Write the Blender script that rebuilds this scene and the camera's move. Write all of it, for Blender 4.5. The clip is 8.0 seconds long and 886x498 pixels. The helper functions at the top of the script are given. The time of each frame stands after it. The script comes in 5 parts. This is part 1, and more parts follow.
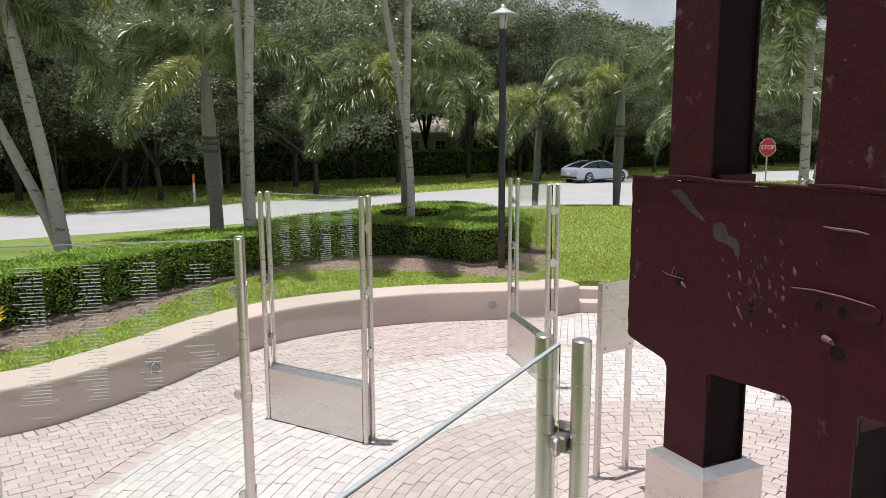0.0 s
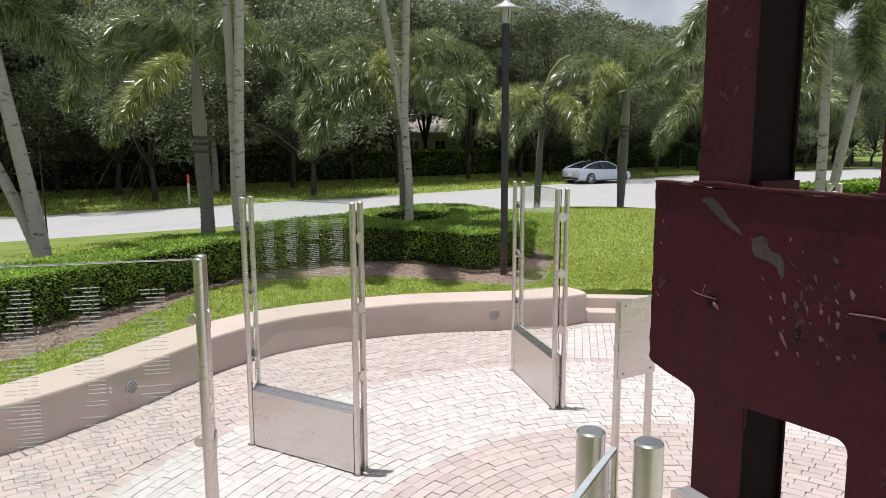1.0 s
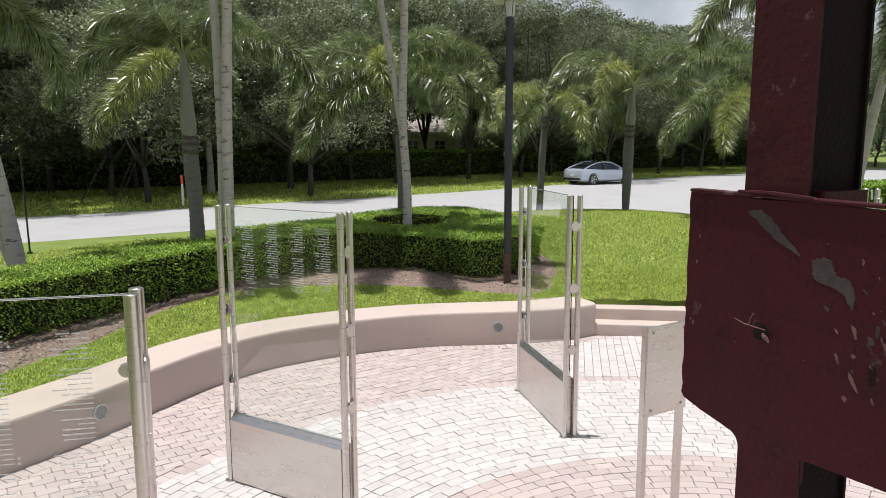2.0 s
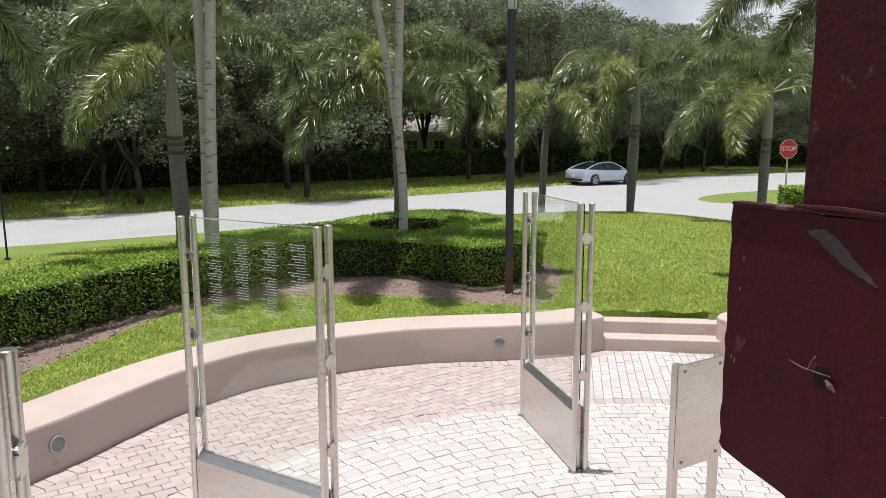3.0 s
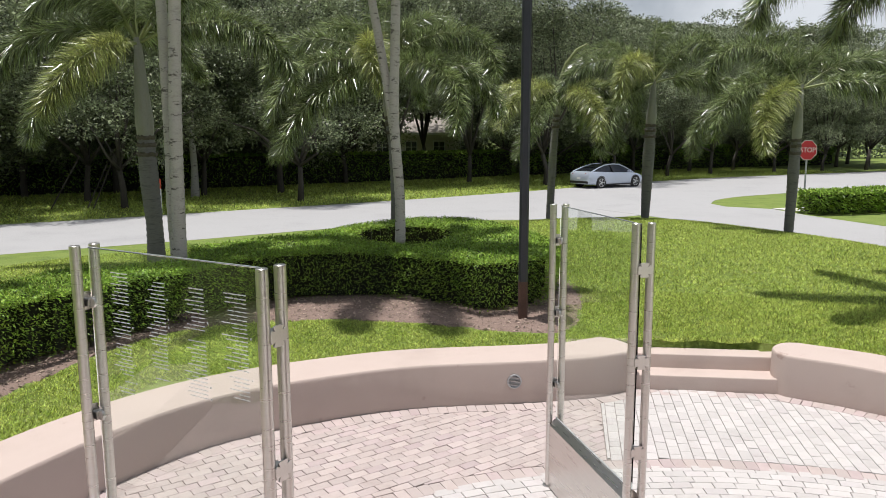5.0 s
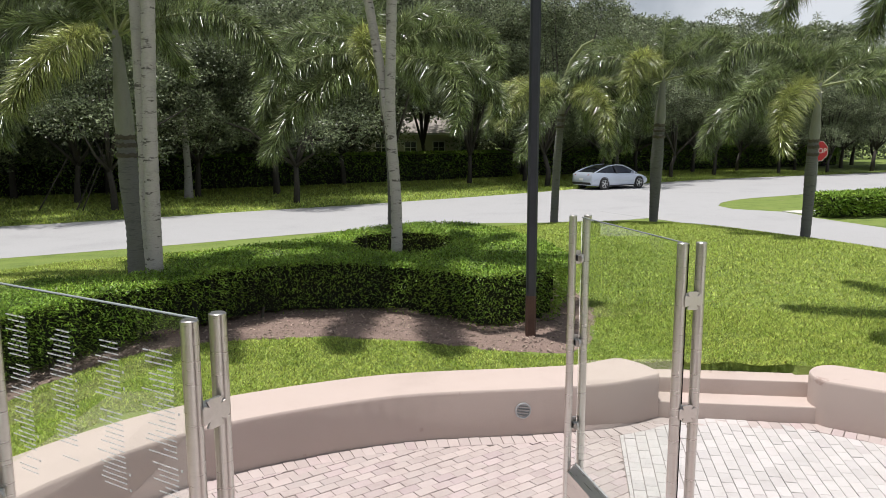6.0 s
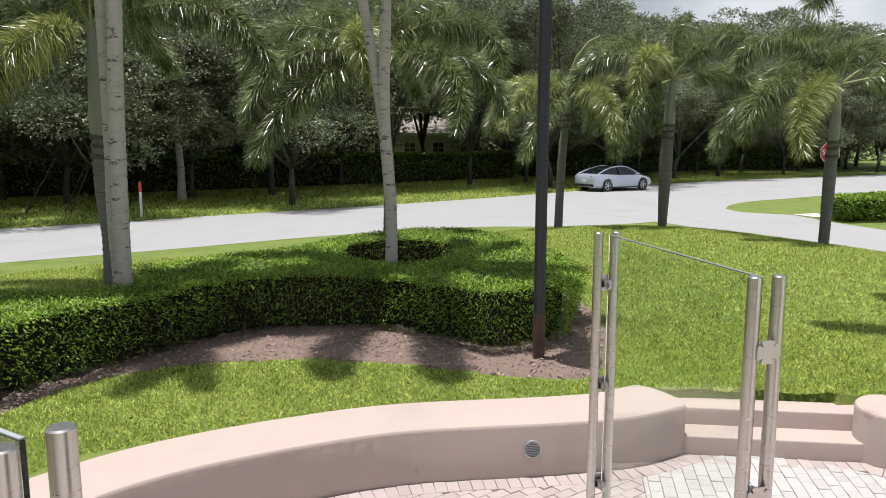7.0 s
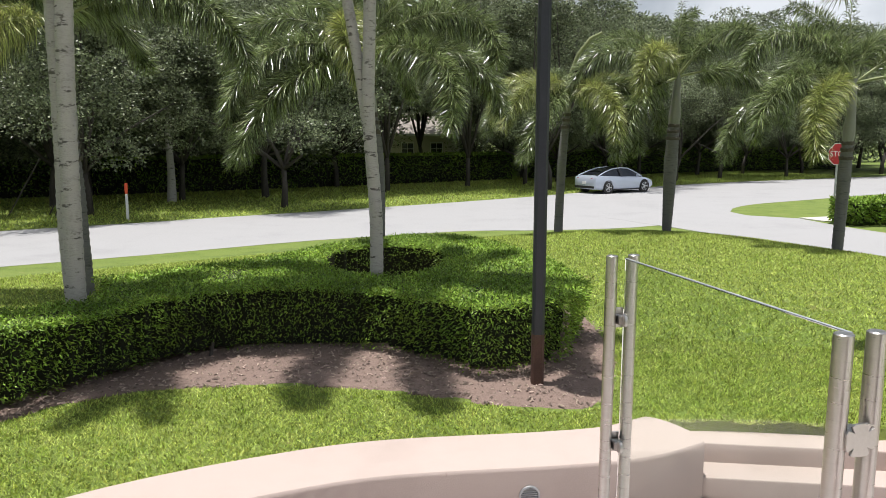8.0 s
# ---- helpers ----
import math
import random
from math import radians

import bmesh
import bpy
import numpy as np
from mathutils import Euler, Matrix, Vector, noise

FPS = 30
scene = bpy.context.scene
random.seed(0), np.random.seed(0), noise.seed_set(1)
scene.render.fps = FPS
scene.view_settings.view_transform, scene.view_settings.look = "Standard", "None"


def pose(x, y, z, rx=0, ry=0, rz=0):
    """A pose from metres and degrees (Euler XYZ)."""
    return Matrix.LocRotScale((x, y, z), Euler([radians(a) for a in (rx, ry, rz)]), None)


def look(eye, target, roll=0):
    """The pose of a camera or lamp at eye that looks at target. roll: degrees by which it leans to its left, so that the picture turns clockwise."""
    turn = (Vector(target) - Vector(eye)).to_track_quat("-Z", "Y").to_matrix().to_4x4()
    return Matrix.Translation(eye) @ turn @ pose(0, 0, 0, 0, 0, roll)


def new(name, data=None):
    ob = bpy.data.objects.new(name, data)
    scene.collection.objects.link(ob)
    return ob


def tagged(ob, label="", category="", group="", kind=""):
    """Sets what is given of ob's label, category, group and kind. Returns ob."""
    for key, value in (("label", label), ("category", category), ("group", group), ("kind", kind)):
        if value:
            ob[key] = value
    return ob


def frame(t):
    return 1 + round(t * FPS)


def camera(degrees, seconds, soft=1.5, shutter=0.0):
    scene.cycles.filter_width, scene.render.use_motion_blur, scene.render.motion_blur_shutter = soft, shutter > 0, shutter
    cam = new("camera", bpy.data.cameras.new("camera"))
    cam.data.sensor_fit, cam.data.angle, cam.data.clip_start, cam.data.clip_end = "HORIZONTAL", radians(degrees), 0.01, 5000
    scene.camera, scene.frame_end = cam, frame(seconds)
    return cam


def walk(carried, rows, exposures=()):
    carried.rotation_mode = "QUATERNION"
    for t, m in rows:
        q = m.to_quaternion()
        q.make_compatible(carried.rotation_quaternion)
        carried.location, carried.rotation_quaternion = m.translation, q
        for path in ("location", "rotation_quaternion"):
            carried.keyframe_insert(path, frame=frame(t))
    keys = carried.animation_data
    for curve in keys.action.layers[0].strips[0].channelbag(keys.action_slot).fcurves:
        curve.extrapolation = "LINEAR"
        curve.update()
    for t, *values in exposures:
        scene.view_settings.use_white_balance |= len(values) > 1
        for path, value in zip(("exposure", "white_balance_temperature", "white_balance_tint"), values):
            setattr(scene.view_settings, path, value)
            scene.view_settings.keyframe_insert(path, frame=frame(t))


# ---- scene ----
cam = camera(62.2, 8.0, soft=0.5)
PATH = [
    (0, 0.0, -0.0, 3.181, 81.331, 0.291, 0.102),
    (0.5, 0.019, 0.334, 3.175, 81.343, 0.248, 0.111),
    (1, -0.0, 0.708, 3.185, 81.332, 0.213, 0.09),
    (1.5, -0.019, 1.103, 3.187, 81.326, 0.157, 0.079),
    (3, 0.036, 2.323, 3.208, 81.279, 0.141, 0.07),
    (3.5, 0.036, 2.731, 3.196, 81.299, 0.146, 0.059),
    (4, 0.008, 3.166, 3.187, 81.324, 0.171, 0.044),
    (4.5, -0.012, 3.631, 3.179, 81.362, 0.158, 0.018),
    (6, -0.028, 5.049, 3.167, 81.411, 0.093, -0.018),
    (6.5, -0.022, 5.562, 3.17, 81.429, -0.031, -0.021),
    (7, -0.014, 6.024, 3.165, 81.454, 0.017, -0.025),
    (7.5, 0.027, 6.505, 3.164, 81.462, 0.003, -0.07),
    (8, 0.111, 6.94, 3.156, 81.518, -0.062, -0.067),
]
walk(cam, [(t, pose(x, y, z, rx, ry, rz)) for t, x, y, z, rx, ry, rz in PATH],
     [(0, -0.07), (3.0, -0.07), (4.5, -0.15), (6.0, -0.15), (7.0, -0.06), (8, 0.01)])

# ---- light ----
SUN_ELEVATION, SHADOW_DIR = 84.5, Vector((0.92, -0.10, 0)).normalized()
world = bpy.data.worlds.new("world")
scene.world = world
world.use_nodes = True
wn = world.node_tree.nodes
wl = world.node_tree.links
bg = wn["Background"]
sky = wn.new("ShaderNodeTexSky")
sky.sky_type, sky.sun_disc = "NISHITA", False
sky.sun_elevation = radians(SUN_ELEVATION)
sky.sun_rotation = math.atan2(-SHADOW_DIR.x, -SHADOW_DIR.y)
wtc = wn.new("ShaderNodeTexCoord")
cloud = wn.new("ShaderNodeTexNoise")
cloud.inputs["Scale"].default_value, cloud.inputs["Detail"].default_value = 3.2, 7
cramp = wn.new("ShaderNodeValToRGB")
cramp.color_ramp.elements[0].position, cramp.color_ramp.elements[1].position = 0.34, 0.62
cmix = wn.new("ShaderNodeMixRGB")
cmix.inputs["Color2"].default_value = (16.0, 16.8, 18.0, 1)
wl.new(wtc.outputs["Generated"], cloud.inputs["Vector"])
wl.new(cloud.outputs["Fac"], cramp.inputs["Fac"])
wl.new(cramp.outputs["Color"], cmix.inputs["Fac"])
wl.new(sky.outputs["Color"], cmix.inputs["Color1"])
wl.new(cmix.outputs["Color"], bg.inputs["Color"])
bg.inputs["Strength"].default_value = 0.050
sun = new("sun", bpy.data.lights.new("sun", "SUN"))
sun.data.energy, sun.data.angle, sun.data.color = 5.4, radians(0.6), (1.0, 0.965, 0.925)
low = math.cos(radians(SUN_ELEVATION))
sun.matrix_world = look((0, 0, 30), Vector((0, 0, 30)) + Vector((SHADOW_DIR.x * low, SHADOW_DIR.y * low, -math.sin(radians(SUN_ELEVATION)))))


# ---- materials ----
def node(nt, kind, **values):
    n = nt.nodes.new(kind)
    for key, value in values.items():
        n.inputs[key.replace("_", " ")].default_value = value
    return n


def material(name, colours, scale=4.0, rough=0.7, metal=0.0, bump=0.2, bump_scale=60.0, spots=None, island=0.0, objects=0.0,
             translucent=0.0, specular=0.5, stretch=(1, 1, 1), coat=0.0, rough_var=0.12):
    """Base colour from two noises between the colours, fine bump, and a shift of value from piece to piece."""
    m = bpy.data.materials.new(name)
    m.use_nodes = True
    nt = m.node_tree
    b = nt.nodes["Principled BSDF"]
    tc = nt.nodes.new("ShaderNodeTexCoord")
    mp = node(nt, "ShaderNodeMapping", Scale=stretch)
    nt.links.new(tc.outputs["Object"], mp.inputs["Vector"])
    big = node(nt, "ShaderNodeTexNoise", Scale=scale, Detail=6.0, Roughness=0.62)
    fine = node(nt, "ShaderNodeTexNoise", Scale=bump_scale, Detail=4.0, Roughness=0.6)
    for n in (big, fine):
        nt.links.new(mp.outputs["Vector"], n.inputs["Vector"])
    mixf = nt.nodes.new("ShaderNodeMath")
    mixf.operation = "MULTIPLY_ADD"
    mixf.inputs[1].default_value = 0.45
    nt.links.new(fine.outputs["Fac"], mixf.inputs[0])
    scaled = nt.nodes.new("ShaderNodeMath")
    scaled.operation = "MULTIPLY"
    scaled.inputs[1].default_value = 0.55
    nt.links.new(big.outputs["Fac"], scaled.inputs[0])
    nt.links.new(scaled.outputs[0], mixf.inputs[2])
    ramp = nt.nodes.new("ShaderNodeValToRGB")
    e = ramp.color_ramp.elements
    e[0].position, e[1].position = 0.33, 0.67
    e[0].color, e[1].color = (*colours[0], 1), (*colours[-1], 1)
    for k, c in enumerate(colours[1:-1]):
        el = e.new(0.33 + 0.34 * (k + 1) / (len(colours) - 1))
        el.color = (*c, 1)
    nt.links.new(mixf.outputs[0], ramp.inputs["Fac"])
    col = ramp.outputs["Color"]
    if island or objects:
        rnd = nt.nodes.new("ShaderNodeNewGeometry").outputs["Random Per Island"] if island else nt.nodes.new("ShaderNodeObjectInfo").outputs["Random"]
        amount = island or objects
        mr = node(nt, "ShaderNodeMapRange")
        mr.inputs["To Min"].default_value, mr.inputs["To Max"].default_value = 1 - amount, 1 + amount
        nt.links.new(rnd, mr.inputs["Value"])
        hsv = nt.nodes.new("ShaderNodeHueSaturation")
        nt.links.new(mr.outputs[0], hsv.inputs["Value"])
        hm = node(nt, "ShaderNodeMapRange")
        hm.inputs["From Max"].default_value = 0.37
        hm.inputs["To Min"].default_value, hm.inputs["To Max"].default_value = 0.485, 0.515
        fr = nt.nodes.new("ShaderNodeMath")
        fr.operation = "FRACT"
        mul = nt.nodes.new("ShaderNodeMath")
        mul.operation = "MULTIPLY"
        mul.inputs[1].default_value = 7.31
        nt.links.new(rnd, mul.inputs[0])
        nt.links.new(mul.outputs[0], fr.inputs[0])
        nt.links.new(fr.outputs[0], hm.inputs["Value"])
        nt.links.new(hm.outputs[0], hsv.inputs["Hue"])
        nt.links.new(col, hsv.inputs["Color"])
        col = hsv.outputs["Color"]
    if spots:
        colour, size, cut = spots
        sp = node(nt, "ShaderNodeTexNoise", Scale=size, Detail=8.0, Roughness=0.65)
        nt.links.new(mp.outputs["Vector"], sp.inputs["Vector"])
        sr = nt.nodes.new("ShaderNodeValToRGB")
        sr.color_ramp.elements[0].position, sr.color_ramp.elements[1].position = cut, cut + 0.05
        nt.links.new(sp.outputs["Fac"], sr.inputs["Fac"])
        mx = nt.nodes.new("ShaderNodeMixRGB")
        mx.inputs["Color2"].default_value = (*colour, 1)
        nt.links.new(sr.outputs["Color"], mx.inputs["Fac"])
        nt.links.new(col, mx.inputs["Color1"])
        col = mx.outputs["Color"]
    nt.links.new(col, b.inputs["Base Color"])
    rr = node(nt, "ShaderNodeMapRange")
    rr.inputs["To Min"].default_value, rr.inputs["To Max"].default_value = max(0.03, rough - rough_var), min(1, rough + rough_var)
    nt.links.new(big.outputs["Fac"], rr.inputs["Value"])
    nt.links.new(rr.outputs[0], b.inputs["Roughness"])
    b.inputs["Metallic"].default_value = metal
    b.inputs["Specular IOR Level"].default_value = specular
    b.inputs["Coat Weight"].default_value = coat
    if bump:
        bp = node(nt, "ShaderNodeBump", Strength=bump, Distance=0.02)
        nt.links.new(fine.outputs["Fac"], bp.inputs["Height"])
        nt.links.new(bp.outputs["Normal"], b.inputs["Normal"])
    if translucent:
        tr = nt.nodes.new("ShaderNodeBsdfTranslucent")
        nt.links.new(col, tr.inputs["Color"])
        add = node(nt, "ShaderNodeMixShader", Fac=translucent)
        out = nt.nodes["Material Output"]
        nt.links.new(b.outputs[0], add.inputs[1])
        nt.links.new(tr.outputs[0], add.inputs[2])
        nt.links.new(add.outputs[0], out.inputs["Surface"])
    return m


def glass_material(name, tint, rough=0.0):
    m = bpy.data.materials.new(name)
    m.use_nodes = True
    b = m.node_tree.nodes["Principled BSDF"]
    b.inputs["Base Color"].default_value = (*tint, 1)
    b.inputs["Roughness"].default_value = rough
    b.inputs["Transmission Weight"].default_value = 1.0
    b.inputs["IOR"].default_value = 1.45
    return m


STUCCO = material("stucco", [(0.435, 0.352, 0.316), (0.525, 0.430, 0.390), (0.48, 0.388, 0.350)], 1.1, 0.9, bump=0.35, bump_scale=150, spots=((0.40, 0.30, 0.265), 2.3, 0.66))
PINK_PAVER = [(0.375, 0.298, 0.288), (0.455, 0.376, 0.366), (0.425, 0.363, 0.358)]
LIGHT_PAVER = [(0.425, 0.385, 0.378), (0.515, 0.485, 0.482), (0.47, 0.425, 0.416)]
PAVERS_PINK = material("pink paver field", PINK_PAVER, 3, 0.85, bump=0.3, bump_scale=160, island=0.09)
PAVERS_LIGHT = material("light paver field", LIGHT_PAVER, 3, 0.85, bump=0.3, bump_scale=160, island=0.08)
PAVER_PINK = material("pink paver", PINK_PAVER, 3, 0.85, bump=0.3, bump_scale=160, objects=0.09)
PAVER_LIGHT = material("light paver", LIGHT_PAVER, 3, 0.85, bump=0.3, bump_scale=160, objects=0.08)
JOINT_SAND = material("joint sand", [(0.17, 0.145, 0.13), (0.25, 0.215, 0.195)], 8, 0.95, bump=0.4, bump_scale=200)
STEEL = material("brushed stainless steel", [(0.58, 0.545, 0.525), (0.67, 0.635, 0.61)], 3, 0.29, 1.0, bump=0.04, bump_scale=90, stretch=(1, 1, 14), rough_var=0.08)
# Darker copy of the stainless steel; its colour carries the fittings' shade.
STEEL_SHADED = material("shade-toned steel fitting", [(0.40, 0.385, 0.37), (0.5, 0.48, 0.45)], 6, 0.3, 1.0, bump=0.03)
RED_STEEL = material("oxide red painted steel", [(0.017, 0.0026, 0.0048), (0.050, 0.0062, 0.0105), (0.028, 0.0042, 0.0072)], 2.4, 0.55, specular=0.16, bump=0.25, bump_scale=24, spots=((0.075, 0.042, 0.044), 4.2, 0.635))
RED_WORN = material("flaked oxide red steel", [(0.019, 0.0032, 0.0054), (0.048, 0.0078, 0.011), (0.030, 0.0060, 0.0084)], 3, 0.55, specular=0.16, bump=0.3, bump_scale=20, spots=((0.10, 0.062, 0.062), 4.5, 0.60))
BARE_STEEL = material("bare grey steel", [(0.020, 0.012, 0.013), (0.058, 0.043, 0.043)], 12, 0.6, bump=0.4, bump_scale=25)
RUST_EDGE = material("pale torn paint edge", [(0.085, 0.030, 0.030), (0.19, 0.095, 0.09)], 20, 0.65, bump=0.4)
# Near black: puts the shade of hollows and openings into the colour.
SHADE_STEEL = material("shade-dark steel", [(0.010, 0.006, 0.006), (0.020, 0.012, 0.012)], 5, 0.8, bump=0.6, bump_scale=40, specular=0.1)
GLASS = glass_material("clear memorial glass", (0.93, 0.975, 0.95))
GLASS_EDGE = material("polished glass edge", [(0.30, 0.33, 0.35), (0.40, 0.43, 0.45)], 3, 0.15, bump=0)
ETCH = material("white etched lettering", [(0.86, 0.87, 0.87), (0.92, 0.93, 0.93)], 5, 0.7, bump=0, specular=0.2)
ETCH.node_tree.nodes["Principled BSDF"].inputs["Alpha"].default_value = 0.5
GRASS_SOIL = material("lawn turf", [(0.060, 0.098, 0.016), (0.155, 0.215, 0.036), (0.20, 0.235, 0.062)], 1.1, 0.9, bump=0.8, bump_scale=34, spots=((0.26, 0.24, 0.10), 1.7, 0.64))
GRASS_BLADE = material("grass blades", [(0.27, 0.36, 0.055), (0.60, 0.63, 0.18)], 5.0, 0.5, bump=0, island=0.65, translucent=0.35, specular=0.3)
MULCH = material("bark mulch", [(0.10, 0.068, 0.055), (0.26, 0.185, 0.155), (0.17, 0.12, 0.10)], 7, 0.95, bump=1.0, bump_scale=50)
CHIP = material("bark chips", [(0.17, 0.12, 0.10), (0.46, 0.35, 0.30)], 9, 0.9, bump=0.4, island=0.55)
HEDGE_LEAF = material("clipped hedge leaves", [(0.075, 0.14, 0.015), (0.36, 0.50, 0.075)], 1.5, 0.45, bump=0, island=0.65, translucent=0.12, specular=0.25)
# Near-black twigs: the shade inside the hedge is in this colour.
HEDGE_CORE = material("shade-dark hedge twigs", [(0.008, 0.011, 0.004), (0.02, 0.023, 0.010)], 6, 0.95, bump=1.0, bump_scale=25)
PALM_LEAF = material("palm leaflets", [(0.042, 0.060, 0.021), (0.37, 0.43, 0.185)], 2.5, 0.26, bump=0, island=0.9, translucent=0.22, specular=1.0)
# Yellow fronds; the bright tone also paints sunlight on those facing the viewer.
PALM_GOLD = material("yellow and sunlit-toned palm leaflets", [(0.11, 0.14, 0.03), (0.54, 0.55, 0.20)], 1.2, 0.30, bump=0, island=0.8, translucent=0.24, specular=1.0)
PALM_RIB = material("pale palm rib", [(0.20, 0.24, 0.09), (0.36, 0.38, 0.20)], 3, 0.5, bump=0.1)
PALM_BARK = material("pale ringed palm bark", [(0.30, 0.28, 0.26), (0.46, 0.44, 0.41), (0.38, 0.36, 0.33)], 2.6, 0.85, bump=0.5, bump_scale=24, stretch=(1, 1, 3), spots=((0.12, 0.11, 0.10), 5, 0.585))
PALM_BARK_DARK = material("grey banded palm bark", [(0.080, 0.077, 0.083), (0.20, 0.192, 0.200), (0.140, 0.134, 0.140)], 2.0, 0.85, bump=0.8, bump_scale=9, stretch=(1, 1, 6))
CROWNSHAFT = material("grey green crownshaft", [(0.20, 0.198, 0.185), (0.31, 0.31, 0.285), (0.24, 0.21, 0.185)], 2, 0.55, bump=0.2, stretch=(4, 4, 1))
OAK_LEAF = material("broadleaf foliage", [(0.050, 0.064, 0.032), (0.31, 0.350, 0.200)], 0.7, 0.45, bump=0, island=0.85, translucent=0.22, specular=0.45)
LEAF_SCAR = material("brown torn leaf base", [(0.075, 0.062, 0.054), (0.15, 0.13, 0.115)], 14, 0.9, bump=0.6)
OAK_BARK = material("grey brown bark", [(0.040, 0.034, 0.029), (0.085, 0.074, 0.064)], 4, 0.9, bump=0.8, bump_scale=20, stretch=(1, 1, 0.4))
ASPHALT = material("sun bleached road", [(0.29, 0.288, 0.295), (0.37, 0.366, 0.372), (0.33, 0.327, 0.333)], 0.35, 0.9, bump=0.4, bump_scale=60, stretch=(1, 1, 1))
CONCRETE = material("pale concrete walk", [(0.52, 0.50, 0.47), (0.60, 0.58, 0.55)], 1.2, 0.9, bump=0.3)
LAMP_PAINT = material("dark blue grey lamp paint", [(0.020, 0.022, 0.030), (0.034, 0.036, 0.046)], 4, 0.45, bump=0.1)
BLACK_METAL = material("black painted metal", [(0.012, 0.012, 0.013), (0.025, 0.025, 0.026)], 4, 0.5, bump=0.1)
FROSTED = material("frosted lamp glass", [(0.62, 0.63, 0.62), (0.75, 0.76, 0.75)], 4, 0.3, bump=0, translucent=0.4)
GALVANISED = material("galvanised steel", [(0.42, 0.43, 0.44), (0.55, 0.56, 0.57)], 6, 0.5, 0.8, bump=0.1)
FOOT_BROWN = material("reddish brown foot colour", [(0.06, 0.030, 0.022), (0.12, 0.065, 0.050)], 5, 0.8, bump=0.4)
CROTON = material("yellow orange leaves", [(0.45, 0.20, 0.03), (0.62, 0.45, 0.06)], 9, 0.45, bump=0, island=0.5, translucent=0.2)
CAR_PAINT = material("silver white car paint", [(0.50, 0.555, 0.66), (0.55, 0.605, 0.71)], 1, 0.28, 0.25, bump=0, coat=0.8, rough_var=0.02)
CAR_GLASS = material("dark car glass", [(0.012, 0.014, 0.02), (0.02, 0.024, 0.032)], 1, 0.06, bump=0, specular=0.8, rough_var=0.01)
TYRE = material("black tyre rubber", [(0.018, 0.018, 0.018), (0.03, 0.03, 0.03)], 9, 0.85, bump=0.2)
RIM = material("alloy wheel", [(0.55, 0.56, 0.58), (0.65, 0.66, 0.68)], 5, 0.3, 0.9, bump=0)
TAIL_RED = material("red tail lamp", [(0.25, 0.01, 0.012), (0.33, 0.015, 0.018)], 5, 0.15, bump=0)
SIGN_RED = material("red sign face", [(0.50, 0.018, 0.03), (0.58, 0.025, 0.04)], 3, 0.4, bump=0)
SIGN_WHITE = material("white sign paint", [(0.78, 0.78, 0.78), (0.84, 0.84, 0.84)], 3, 0.45, bump=0)
ORANGE = material("orange marker plastic", [(0.72, 0.085, 0.03), (0.8, 0.11, 0.04)], 3, 0.5, bump=0)
HOUSE_WALL = material("beige house stucco", [(0.56, 0.52, 0.50), (0.64, 0.60, 0.58)], 1, 0.9, bump=0.2)
ROOF_TILE = material("grey tan roof tile", [(0.24, 0.21, 0.19), (0.36, 0.32, 0.29)], 2, 0.9, bump=0.5, bump_scale=12, island=0.15)
WINDOW_GLASS = material("dark window glass", [(0.025, 0.03, 0.035), (0.05, 0.055, 0.06)], 1, 0.08, bump=0, specular=0.8)


